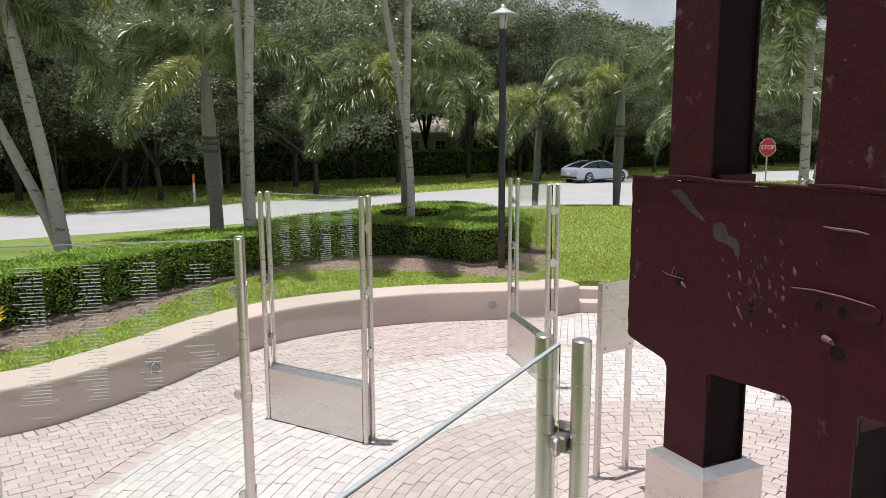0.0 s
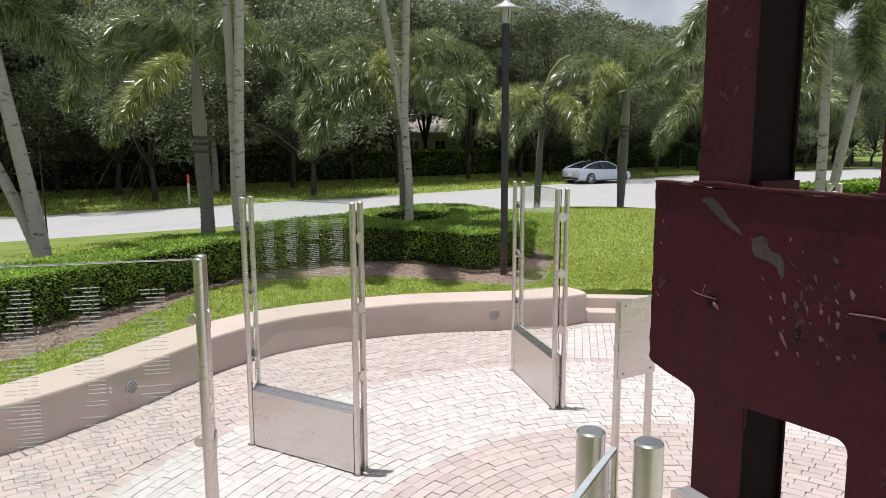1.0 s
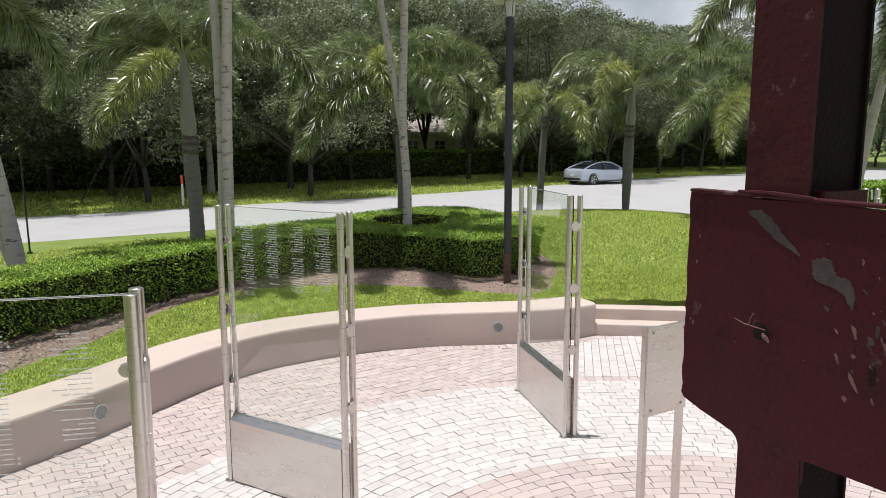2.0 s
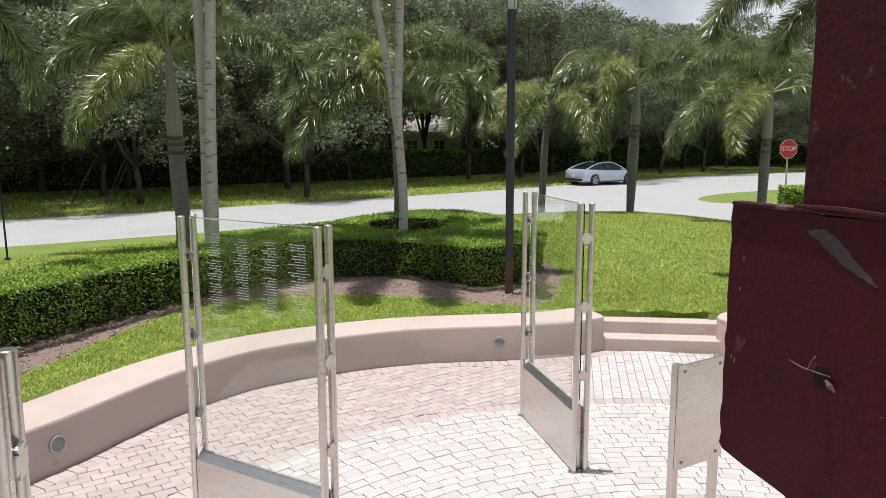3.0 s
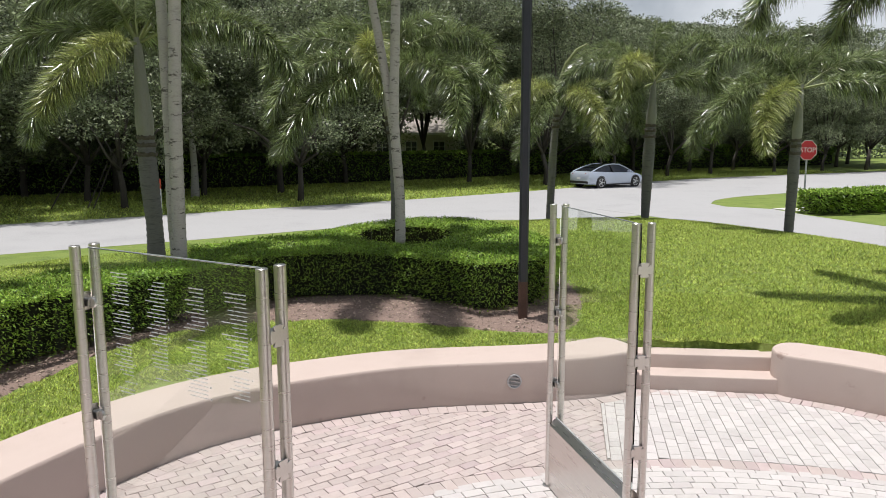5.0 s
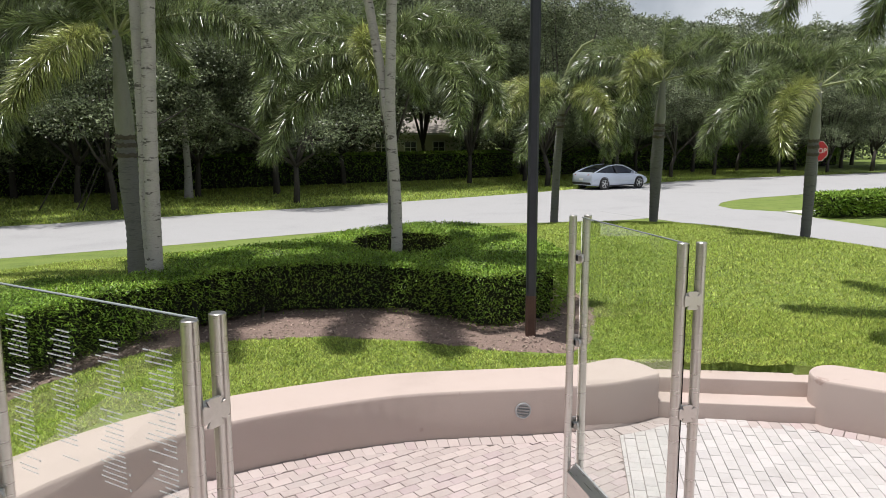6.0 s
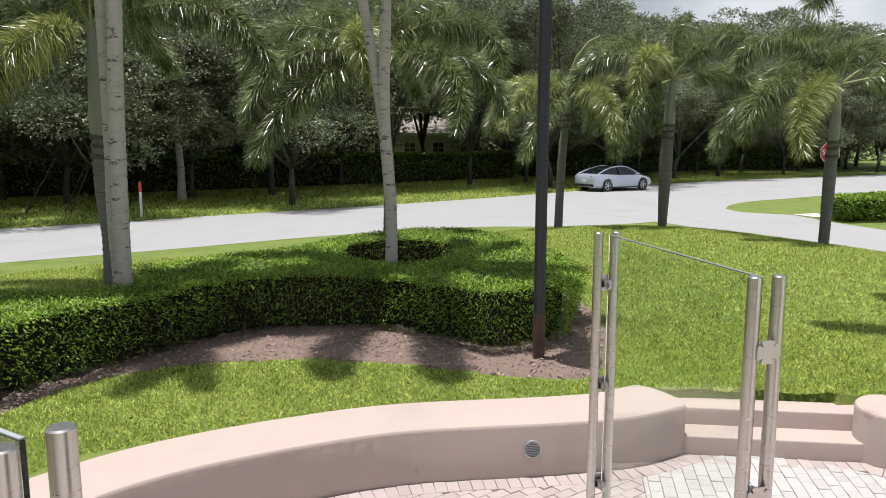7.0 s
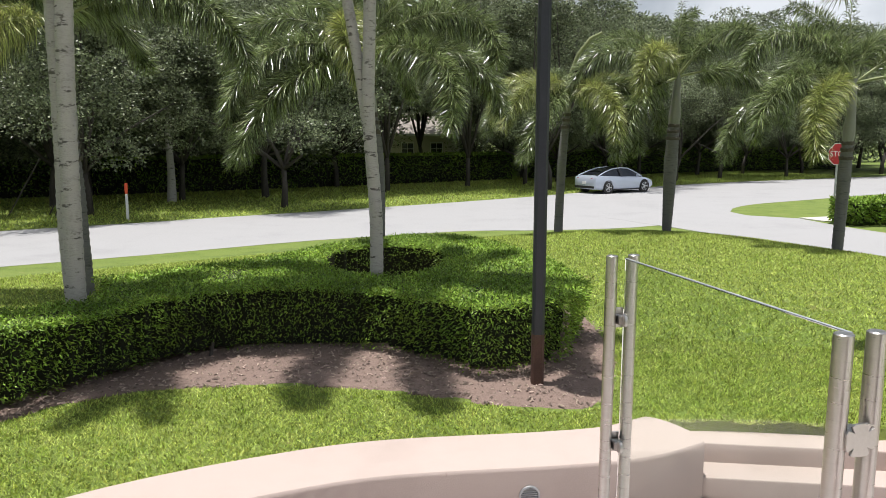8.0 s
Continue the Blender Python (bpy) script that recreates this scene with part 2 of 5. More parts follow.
# ---- mesh helpers ----
class Geo:
    """Collects vertices and faces of one mesh."""

    def __init__(self):
        self.v, self.f = [], []

    def add(self, verts, faces, m=None):
        n = len(self.v)
        self.v += [tuple(m @ Vector(p)) if m else tuple(p) for p in verts]
        self.f += [tuple(i + n for i in f) for f in faces]
        return self

    def box(self, size, m=None, bevel=0.0):
        x, y, z = (s / 2 for s in size)
        c = bevel
        if not c:
            vs = [(sx * x, sy * y, sz * z) for sz in (-1, 1) for sx, sy in ((-1, -1), (1, -1), (1, 1), (-1, 1))]
            fs = [(3, 2, 1, 0), (4, 5, 6, 7)] + [(i, (i + 1) % 4, (i + 1) % 4 + 4, i + 4) for i in range(4)]
            return self.add(vs, fs, m)
        rings = [(x - c, y - c, -z), (x, y, -z + c), (x, y, z - c), (x - c, y - c, z)]
        vs = [(sx * a, sy * b, h) for a, b, h in rings for sx, sy in ((-1, -1), (1, -1), (1, 1), (-1, 1))]
        fs = [(3, 2, 1, 0), (12, 13, 14, 15)]
        fs += [(4 * r + i, 4 * r + (i + 1) % 4, 4 * r + 4 + (i + 1) % 4, 4 * r + 4 + i) for r in range(3) for i in range(4)]
        return self.add(vs, fs, m)

    def lathe(self, profile, n=16, m=None, cap=True):
        vs = [(r * math.cos(2 * math.pi * i / n), r * math.sin(2 * math.pi * i / n), z) for r, z in profile for i in range(n)]
        fs = [(k * n + i, k * n + (i + 1) % n, (k + 1) * n + (i + 1) % n, (k + 1) * n + i) for k in range(len(profile) - 1) for i in range(n)]
        if cap:
            fs += [tuple(reversed(range(n))), tuple(range((len(profile) - 1) * n, len(profile) * n))]
        return self.add(vs, fs, m)

    def tube(self, points, radii, n=8, m=None):
        points = [Vector(p) for p in points]
        vs, side = [], None
        for i, p in enumerate(points):
            way = (points[min(i + 1, len(points) - 1)] - points[max(i - 1, 0)]).normalized()
            if side is None:
                side = way.cross((0.31, 0.95, 0.05)).normalized()
            side = (side - way * side.dot(way)).normalized()
            up = way.cross(side)
            r = radii[i] if isinstance(radii, (list, tuple)) else radii
            vs += [p + (side * math.cos(2 * math.pi * k / n) + up * math.sin(2 * math.pi * k / n)) * r for k in range(n)]
        fs = [(k * n + i, k * n + (i + 1) % n, (k + 1) * n + (i + 1) % n, (k + 1) * n + i) for k in range(len(points) - 1) for i in range(n)]
        fs += [tuple(reversed(range(n))), tuple(range((len(points) - 1) * n, len(points) * n))]
        return self.add(vs, fs, m)

    def prism(self, outline, z0, z1, round_top=0.0):
        """An upright slab over a counter-clockwise outline, with a rounded top edge."""
        def inset(d):
            out, n = [], len(outline)
            for i in range(n):
                a, b, c = (Vector(outline[k % n][:2]) for k in (i - 1, i, i + 1))
                e1, e2 = (b - a).normalized(), (c - b).normalized()
                nrm = Vector((-(e1.y + e2.y), e1.x + e2.x))
                nrm = nrm.normalized() / max(0.4, nrm.length / 2) if nrm.length > 1e-6 else Vector((-e1.y, e1.x))
                out.append(b + nrm * d)
            return out
        n, r = len(outline), round_top
        rings = [(0, z0), (0, z1)] if not r else [(0, z0), (0, z1 - r), (0.12 * r, z1 - 0.5 * r), (0.42 * r, z1 - 0.14 * r), (r, z1)]
        vs = [(p.x, p.y, z) for d, z in rings for p in inset(d)]
        fs = [(k * n + i, k * n + (i + 1) % n, (k + 1) * n + (i + 1) % n, (k + 1) * n + i) for k in range(len(rings) - 1) for i in range(n)]
        fs += [tuple(range((len(rings) - 1) * n, len(rings) * n)), tuple(reversed(range(n)))]
        return self.add(vs, fs)

    def mesh(self, name, mat, smooth=False):
        me = bpy.data.meshes.new(name)
        me.from_pydata(self.v, [], self.f)
        me.materials.append(mat)
        if smooth:
            me.polygons.foreach_set("use_smooth", [True] * len(me.polygons))
        me.update()
        return me


def smooth_by_angle(me, degrees=35):
    """Smooth shading with sharp edges kept."""
    me.polygons.foreach_set("use_smooth", [True] * len(me.polygons))
    me.set_sharp_from_angle(angle=radians(degrees))
    return me


def part(name, geo, mat, parent, label="", m=None, smooth=False, data=None):
    """One mesh object under a thing or under a part."""
    me = data or geo.mesh(name, mat)
    if smooth and not data:
        smooth_by_angle(me)
    ob = new(name, me)
    ob.parent = parent
    if m is not None:
        ob.matrix_local = m
    if label:
        tagged(ob, label)
    return ob


def thing(name, label, category, m=None, group="", kind=""):
    ob = new(name)
    ob.empty_display_size = 0.1
    if m is not None:
        ob.matrix_world = m
    return tagged(ob, label, category, group, kind)


def whole(name, geo, mat, label, category, kind="", smooth=False, group=""):
    me = geo.mesh(name, mat)
    if smooth:
        smooth_by_angle(me)
    return tagged(new(name, me), label, category, group, kind)


def leaf_mesh(name, centres, along, across, length, width, mat, bend=0.0):
    """Many leaves as one mesh: kite-shaped leaves at centres, given unit directions, lengths and widths."""
    n = len(centres)
    length, width = np.broadcast_to(length, n)[:, None], np.broadcast_to(width, n)[:, None]
    normal = np.cross(along, across)
    base = centres
    mid = centres + along * length * 0.45 + normal * length * bend * 0.5
    tip = centres + along * length - normal * length * bend
    v = np.stack([base, mid - across * width * 0.5, tip, mid + across * width * 0.5], 1).reshape(-1, 3)
    me = bpy.data.meshes.new(name)
    me.vertices.add(4 * n)
    me.vertices.foreach_set("co", v.ravel())
    me.loops.add(4 * n)
    me.loops.foreach_set("vertex_index", np.arange(4 * n))
    me.polygons.add(n)
    me.polygons.foreach_set("loop_start", np.arange(0, 4 * n, 4))
    me.polygons.foreach_set("loop_total", np.full(n, 4))
    me.materials.append(mat)
    me.update()
    me.validate()
    return me


def sliver_mesh(name, base, tip, across, width, mat):
    """Many narrow triangles as one mesh: blades and small leaves."""
    n = len(base)
    w = np.broadcast_to(width, n)[:, None] * 0.5
    v = np.stack([base - across * w, base + across * w, tip], 1).reshape(-1, 3)
    me = bpy.data.meshes.new(name)
    me.vertices.add(3 * n)
    me.vertices.foreach_set("co", v.ravel())
    me.loops.add(3 * n)
    me.loops.foreach_set("vertex_index", np.arange(3 * n))
    me.polygons.add(n)
    me.polygons.foreach_set("loop_start", np.arange(0, 3 * n, 3))
    me.polygons.foreach_set("loop_total", np.full(n, 3))
    me.materials.append(mat)
    me.update()
    me.validate()
    return me


def unit(v):
    return v / np.maximum(np.linalg.norm(v, axis=-1, keepdims=True), 1e-9)


def spline(points, step=0.15):
    """A smooth polyline through control points."""
    p = [Vector((*q, 0)[:3]) for q in points]
    p = [p[0] * 2 - p[1]] + p + [p[-1] * 2 - p[-2]]
    out = []
    for i in range(1, len(p) - 2):
        n = max(2, int((p[i + 1] - p[i]).length / step))
        for k in range(n):
            t = k / n
            out.append(0.5 * (2 * p[i] + (p[i + 1] - p[i - 1]) * t + (2 * p[i - 1] - 5 * p[i] + 4 * p[i + 1] - p[i + 2]) * t * t + (3 * p[i] - p[i - 1] - 3 * p[i + 1] + p[i + 2]) * t ** 3))
    return out + [p[-2]]


def offset(line, d):
    """The polyline shifted to its left by d."""
    out = []
    for i, p in enumerate(line):
        w = (line[min(i + 1, len(line) - 1)] - line[max(i - 1, 0)]).normalized()
        out.append(p + Vector((-w.y, w.x, 0)) * d)
    return out


def inside(poly, x, y):
    """Even-odd test of many points against one outline."""
    hit = np.zeros(np.shape(x), bool)
    px, py = np.array([p[0] for p in poly]), np.array([p[1] for p in poly])
    for i in range(len(poly)):
        x0, y0, x1, y1 = px[i - 1], py[i - 1], px[i], py[i]
        if y0 != y1:
            cross = ((y0 > y) != (y1 > y)) & (x < (x1 - x0) * (y - y0) / (y1 - y0) + x0)
            hit ^= cross
    return hit


# ---- plan ----
CENTRE = (2.2, 5.4)
WALL_H, WALL_T = 0.52, 0.73
WALL_FRONT = spline([(-6.3, 6.68), (-5.5, 7.14), (-4.86, 7.52), (-4.42, 7.88), (-4.03, 8.46), (-3.64, 9.2), (-3.36, 9.88), (-3.04, 10.56), (-2.55, 11.24), (-1.96, 11.72), (-1.05, 12.18), (-0.26, 12.44), (1.1, 12.62), (1.85, 12.78), (2.42, 13.08)])
WALL_B_FRONT = spline([(4.22, 12.78), (4.99, 12.2), (6.3, 10.7), (7.3, 8.4), (7.6, 5.0)])
PLAZA = [tuple(p[:2]) for p in offset(WALL_FRONT, 0.35)] + [(2.45, 13.70), (4.5, 13.46)] + [tuple(p[:2]) for p in offset(WALL_B_FRONT, 0.35)] + [(7.8, 1.0), (6.0, -1.6), (2.2, -2.6), (-2.0, -2.2), (-4.8, -0.6)]
ROAD_NEAR = spline([(-60, -6), (-30, 12.2), (-10.6, 24.5), (-6, 27.7), (-3.75, 29.3), (0.84, 31.6), (4.0, 31.9), (8.0, 33.4), (12.2, 38.6), (14.7, 41.8), (18.2, 44.3), (28, 50.6), (45, 60.0), (90, 84)], 1.0)
ROAD_FAR = spline([(-68, -2), (-36, 18), (-14.6, 31.6), (-8.6, 36.0), (-4.4, 39.0), (0.6, 43.0), (4.8, 46.6), (10, 51.6), (15.4, 56.5), (21.6, 61), (30, 65.6), (45, 73.5), (86, 95)], 1.0)
ROAD_Z = 0.092


WALL_LINES = np.array([(p.x, p.y) for p in offset(WALL_FRONT, WALL_T) + offset(WALL_B_FRONT, WALL_T)] + [(2.5, 13.75), (3.1, 13.7), (3.8, 13.62), (4.4, 13.5)])


def ground_z(x, y):
    """The mound of the lawn, the plaza's bed and the flat land beyond."""
    x, y = np.asarray(x, float), np.asarray(y, float)
    d1 = (x + 6) * -0.53 + (y - 27.7) * 0.85
    d2 = (x - 11.2) * 0.85 + (y - 26.2) * 0.40
    d3 = (x - 0.84) * -0.10 + (y - 31.5) * 0.995
    s1 = np.clip(-d1 / 7.0, 0, 1)
    s2 = np.clip(-d2 / 4.6, 0, 1)
    s3 = np.clip(-d3 / 6.0, 0, 1)
    s = (s1 * s1 * (3 - 2 * s1)) * s2 * (2 - s2) * s3 * (2 - s3)
    wall = np.sqrt(np.min([(x - a) ** 2 + (y - b) ** 2 for a, b in WALL_LINES], 0))
    top = 0.37 + 0.08 * np.clip(wall / 1.5, 0, 1) + 0.34 * np.exp(-((x - 4.5) ** 2 / 45 + (y - 22.0) ** 2 / 32)) + 0.015 * np.sin(x * 1.3) * np.sin(y * 1.1)
    top = np.where(wall < 1.0, np.minimum(top, 0.37 + 0.12 * np.clip(wall - 0.05, 0, 1)), top)
    z = 0.085 + top * s
    return np.where(inside(PLAZA, x, y), -0.09, z)


# ---- ground, road and plaza ----
def axis(lo, fine_lo, fine_hi, hi, step):
    fine = np.arange(fine_lo, fine_hi + 1e-6, step)
    grow = np.cumsum(step * 1.22 ** np.arange(1, 60))
    left, right = fine_lo - grow, fine_hi + grow
    return np.concatenate([[lo], left[left > lo][::-1], fine, right[right < hi], [hi]])


gx, gy = axis(-900, -9, 13, 900, 0.22), axis(-900, -1, 30, 900, 0.22)
GX, GY = np.meshgrid(gx, gy, indexing="ij")
GZ = ground_z(GX, GY)
ny = len(gy)
g = Geo()
g.v = np.stack([GX, GY, GZ], -1).reshape(-1, 3).tolist()
g.f = [(i * ny + j, (i + 1) * ny + j, (i + 1) * ny + j + 1, i * ny + j + 1) for i in range(len(gx) - 1) for j in range(ny - 1)]
ground = whole("ground", g, GRASS_SOIL, "sunlit green lawn rising in a low mound", "lawn", "structure", smooth=True)


def sheet(name, left, right, z, mat, label, category):
    """A flat strip between two edges of equal point count."""
    n = min(len(left), len(right))
    pick = lambda line: [line[round(i * (len(line) - 1) / (n - 1))] for i in range(n)]
    a, b = pick(left), pick(right)
    geo = Geo()
    geo.add([(p[0], p[1], z) for p in a] + [(p[0], p[1], z) for p in b] + [(p[0], p[1], z - 0.12) for p in a] + [(p[0], p[1], z - 0.12) for p in b],
            [(i, i + 1, n + i + 1, n + i) for i in range(n - 1)] + [(2 * n + i, 2 * n + i + 1, i + 1, i) for i in range(n - 1)] + [(n + i, n + i + 1, 3 * n + i + 1, 3 * n + i) for i in range(n - 1)])
    return whole(name, geo, mat, label, category, "structure")


sheet("road", ROAD_NEAR, ROAD_FAR, ROAD_Z, ASPHALT, "sun-bleached pale asphalt street", "road")
side = Geo().prism([(6.6, 36.0), (8.4, 32.4), (10.9, 26.4), (12.5, 19), (13.4, 8), (19.0, 8), (17.6, 22), (15.4, 29), (14.4, 33.2), (14.2, 35.7), (12.6, 36.9), (12.5, 38.4), (13.6, 40.8), (12.0, 43.0)], 0.0, ROAD_Z + 0.004)
whole("side_road", side, ASPHALT, "pale side street joining the road", "road", "structure")
walkway = Geo().prism([(14.2, 35.75), (14.6, 34.6), (24, 37.4), (40, 46.5), (40, 48), (23, 38.9)], 0.0, ROAD_Z + 0.03)
whole("pavement", walkway, CONCRETE, "pale concrete footpath along the side street", "footpath", "structure")


# ---- seat walls and steps ----
def wall_outline(front, thick, round_start=False, round_end=False):
    """Counter-clockwise outline of a wall whose front line runs with the plaza on its right."""
    back = offset(front, thick)
    loop = [(p.x, p.y) for p in front]
    if round_end:
        w = (front[-1] - front[-2]).normalized()
        mid, r = (front[-1] + back[-1]) / 2, thick / 2
        nrm = Vector((-w.y, w.x, 0))
        loop += [tuple((mid + (w * math.sin(a) * 0.35 - nrm * math.cos(a)) * r)[:2]) for a in [math.pi * k / 14 for k in range(1, 14)]]
    loop += [(p.x, p.y) for p in reversed(back)]
    if round_start:
        w = (front[0] - front[1]).normalized()
        mid, r = (front[0] + back[0]) / 2, thick / 2
        nrm = Vector((w.y, -w.x, 0))
        loop += [tuple((mid + (w * math.sin(a) * 0.75 + nrm * math.cos(a)) * r)[:2]) for a in [math.pi * k / 12 for k in range(1, 12)]]
    return loop


g = Geo().prism(wall_outline(WALL_FRONT, WALL_T, round_end=True), -0.1, WALL_H, 0.035)
seat_wall = whole("wall_west", g, STUCCO, "curved pinkish beige stucco seat wall", "wall", "structure", smooth=True)
g = Geo().prism(wall_outline(WALL_B_FRONT, WALL_T, round_start=True), -0.1, WALL_H, 0.035)
seat_wall_b = whole("wall_east", g, STUCCO, "curved pinkish beige stucco seat wall with rounded end", "wall", "structure", smooth=True)
STEP_A, STEP_B = Vector((2.3, 13.12, 0)), Vector((4.6, 12.84, 0))
for k, (near, far, top) in enumerate(((0.0, 0.36, 0.185), (0.33, 0.66, 0.37))):
    w = (STEP_B - STEP_A).normalized()
    nrm = Vector((-w.y, w.x, 0))
    quad = [STEP_A + nrm * near, STEP_B + nrm * near, STEP_B + nrm * far, STEP_A + nrm * far]
    whole("step", Geo().prism([tuple(p[:2]) for p in quad], -0.1, top, 0.018), STUCCO, "beige stucco step between the seat walls", "step", "structure", smooth=True)


def wall_vent(m):
    """A round louvred grille, its face along local -y."""
    v = thing("wall_vent", "round grey louvred vent grille set in the stucco wall", "vent", m, "wall vents")
    turn = pose(0, 0, 0, 90)
    part("rim", Geo().lathe([(0.072, 0.0), (0.072, 0.012), (0.078, 0.016), (0.088, 0.012), (0.090, 0.0)], 28, turn, cap=False), GALVANISED, v, smooth=True)
    part("backing", Geo().lathe([(0.074, -0.002), (0.074, 0.002)], 24, turn), STEEL_SHADED, v)
    for k in range(8):
        z = -0.06 + k * 0.0171
        half = math.sqrt(max(0.072 ** 2 - z * z, 1e-5))
        part("slat", Geo().box((2 * half, 0.012, 0.007), pose(0, -0.006, z, 30)), GALVANISED, v)
    return v


def on_wall(front, i, z):
    w = (front[i + 1] - front[i]).normalized()
    p = front[i] + Vector((w.y, -w.x, 0)) * 0.003
    return pose(p.x, p.y, z, 0, 0, math.degrees(math.atan2(w.y, w.x)))


near_i = lambda line, x, y: min(range(len(line) - 1), key=lambda i: (line[i].x - x) ** 2 + (line[i].y - y) ** 2)
wall_vent(on_wall(WALL_FRONT, near_i(WALL_FRONT, 0.80, 12.6), 0.275))
wall_vent(on_wall(WALL_FRONT, near_i(WALL_FRONT, -3.74, 9.02), 0.275))


# ---- glass panels ----
POST_H, POST_R = 2.6, 0.029


def cross_outline(r):
    """The outline of a broad-armed cross plate with notches on the diagonals."""
    out = []
    for q in range(4):
        a0 = math.pi / 2 * q
        for a in (-37, -24, -10, 10, 24, 37):
            rr = r * (1.0 if abs(a) > 20 else 0.93)
            out.append((rr * math.cos(a0 + radians(a)), rr * math.sin(a0 + radians(a))))
        out.append((r * 0.62 * math.cos(a0 + math.pi / 4), r * 0.62 * math.sin(a0 + math.pi / 4)))
    return out


def glass_panel(outer, inner, seed, text_low):
    """A glass memorial panel that runs from an outer to an inner pair of posts; local x from outer to inner."""
    a, b = Vector((*outer, 0)), Vector((*inner, 0))
    w = b - a
    length, yaw = w.length, math.degrees(math.atan2(w.y, w.x))
    p = thing("memorial_panel", "clear glass name panel held by stainless posts over a steel base", "memorial panel", pose(a.x, a.y, 0, 0, 0, yaw), "glass panels")
    rnd = random.Random(seed)
    gap = 0.058
    for x, out in ((0.0, -1), (length, 1)):
        for s in (-1, 1):
            post = part("post", Geo().lathe([(POST_R, 0), (POST_R, POST_H - 0.004), (POST_R - 0.004, POST_H)], 20), STEEL, p, m=pose(x, s * gap, 0), smooth=True)
            part("base_flange", Geo().lathe([(0.052, 0.0), (0.052, 0.006), (0.032, 0.010)], 18), STEEL, post, smooth=True)
        for z in (0.97, 1.63, 2.28):
            clamp = part("clamp", Geo().box((0.05, 0.056, 0.05), pose(-out * 0.012, 0, 0), 0.006), STEEL_SHADED, p, "grey steel glass clamp", m=pose(x, 0, z))
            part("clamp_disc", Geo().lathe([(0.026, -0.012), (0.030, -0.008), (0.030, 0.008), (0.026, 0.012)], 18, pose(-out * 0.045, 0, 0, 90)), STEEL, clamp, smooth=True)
            plate = Geo().prism(cross_outline(0.056), -0.004, 0.004, 0.002)
            part("cross_plate", plate, STEEL, clamp, "brushed steel cross-shaped cover plate", m=Matrix.Translation((out * 0.032, 0, 0)) @ Matrix.Rotation(radians(90), 4, "Y"))
    glass_len = length - 0.07
    z0, z1 = 0.60, 2.585
    pane = part("glass_pane", Geo().box((glass_len, 0.012, z1 - z0), pose(length / 2, 0, (z0 + z1) / 2), 0.0015), GLASS, p, "clear glass pane etched with rows of names")
    pane.visible_shadow = False
    part("top_edge", Geo().box((glass_len, 0.012, 0.004), pose(length / 2, 0, z1 + 0.0025)), GLASS_EDGE, pane)
    # etched names: plain bars, in four columns
    for c in range(4):
        g = Geo()
        x0 = 0.36 + c * (glass_len - 0.16) / 4
        z = 2.47 - 0.03 * rnd.random()
        low_end = text_low + rnd.choice((0.0, 0.05, 0.12))
        while z > low_end:
            if rnd.random() < 0.93 and not 1.60 < z < 1.66:
                x = x0
                for k in range(rnd.choice((2, 3, 3))):
                    n = rnd.uniform(0.024, 0.056)
                    g.box((n, 0.001, 0.0050), pose(x - n / 2, -0.0068, z))
                    x -= n + 0.007
                if rnd.random() < 0.14:
                    g.box((0.010, 0.001, 0.010), pose(x0 + 0.020, -0.0068, z))
            z -= 0.0205
        if g.v:
            tagged(part("lettering", g, ETCH, pane, "white etched text lines"), kind="stuff")
    # base: steel box with a sloped shoulder, slightly narrower than the posts' spacing
    bl, bh, sh = length - 0.075, 0.60, 0.055
    prof = [(-0.07, 0.012), (0.07, 0.012), (0.07, bh), (0.018, bh + sh), (-0.018, bh + sh), (-0.07, bh)]
    n = len(prof)
    g = Geo().add([(x, y, z) for x in (length / 2 - bl / 2, length / 2 + bl / 2) for y, z in prof],
                  [tuple(reversed(range(n))), tuple(range(n, 2 * n))] + [(i, (i + 1) % n, n + (i + 1) % n, n + i) for i in range(n)])
    part("base_box", g, STEEL, p, "brushed stainless steel base box with sloped top")
    part("seal", Geo().box((bl, 0.022, 0.012), pose(length / 2, 0, bh + sh + 0.004)), GALVANISED, p)
    # Black strip standing in for the shade beneath the base box.
    part("shade_strip", Geo().box((bl - 0.02, 0.12, 0.014), pose(length / 2, 0, 0.007)), BLACK_METAL, p)
    return p


glass_panel((-1.99, 8.075), (-0.803, 7.365), 1, 1.80)
glass_panel((0.995, 10.48), (1.338, 9.03), 2, 9.0)
glass_panel((-2.63, 4.00), (-1.225, 4.33), 3, 1.45)
glass_panel((-0.37, 0.80), (0.345, 2.09), 4, 9.0)
glass_panel((4.85, 9.85), (4.10, 8.55), 5, 1.98)


# ---- steel column remnant on its pedestals ----
PLATE_START, PLATE_DIR = Vector((1.622, 6.345, 0)), Vector((0.4226, -0.9063, 0))
mono = thing("steel_column_remnant", "dark red painted steel columns joined by a torn, flaking plate", "steel remnant",
             pose(PLATE_START.x, PLATE_START.y, 0, 0, 0, math.degrees(math.atan2(PLATE_DIR.y, PLATE_DIR.x))))
# local x runs along the plate, local y points away from the plate's face, z up
COLS, UPPER, COL_D, PLATE_LEN = (0.507, 1.73), (0.442, 1.785), 0.41, 2.70
W1, W2 = 0.44, 0.46
rnd = random.Random(5)


def jitter(points, amount):
    return [(x + rnd.uniform(-amount, amount), z + rnd.uniform(-amount, amount)) for x, z in points]


def fillet(cx, cz, r, a0, a1, n=5):
    return [(cx + r * math.cos(radians(a0 + (a1 - a0) * k / n)), cz + r * math.sin(radians(a0 + (a1 - a0) * k / n))) for k in range(n + 1)]


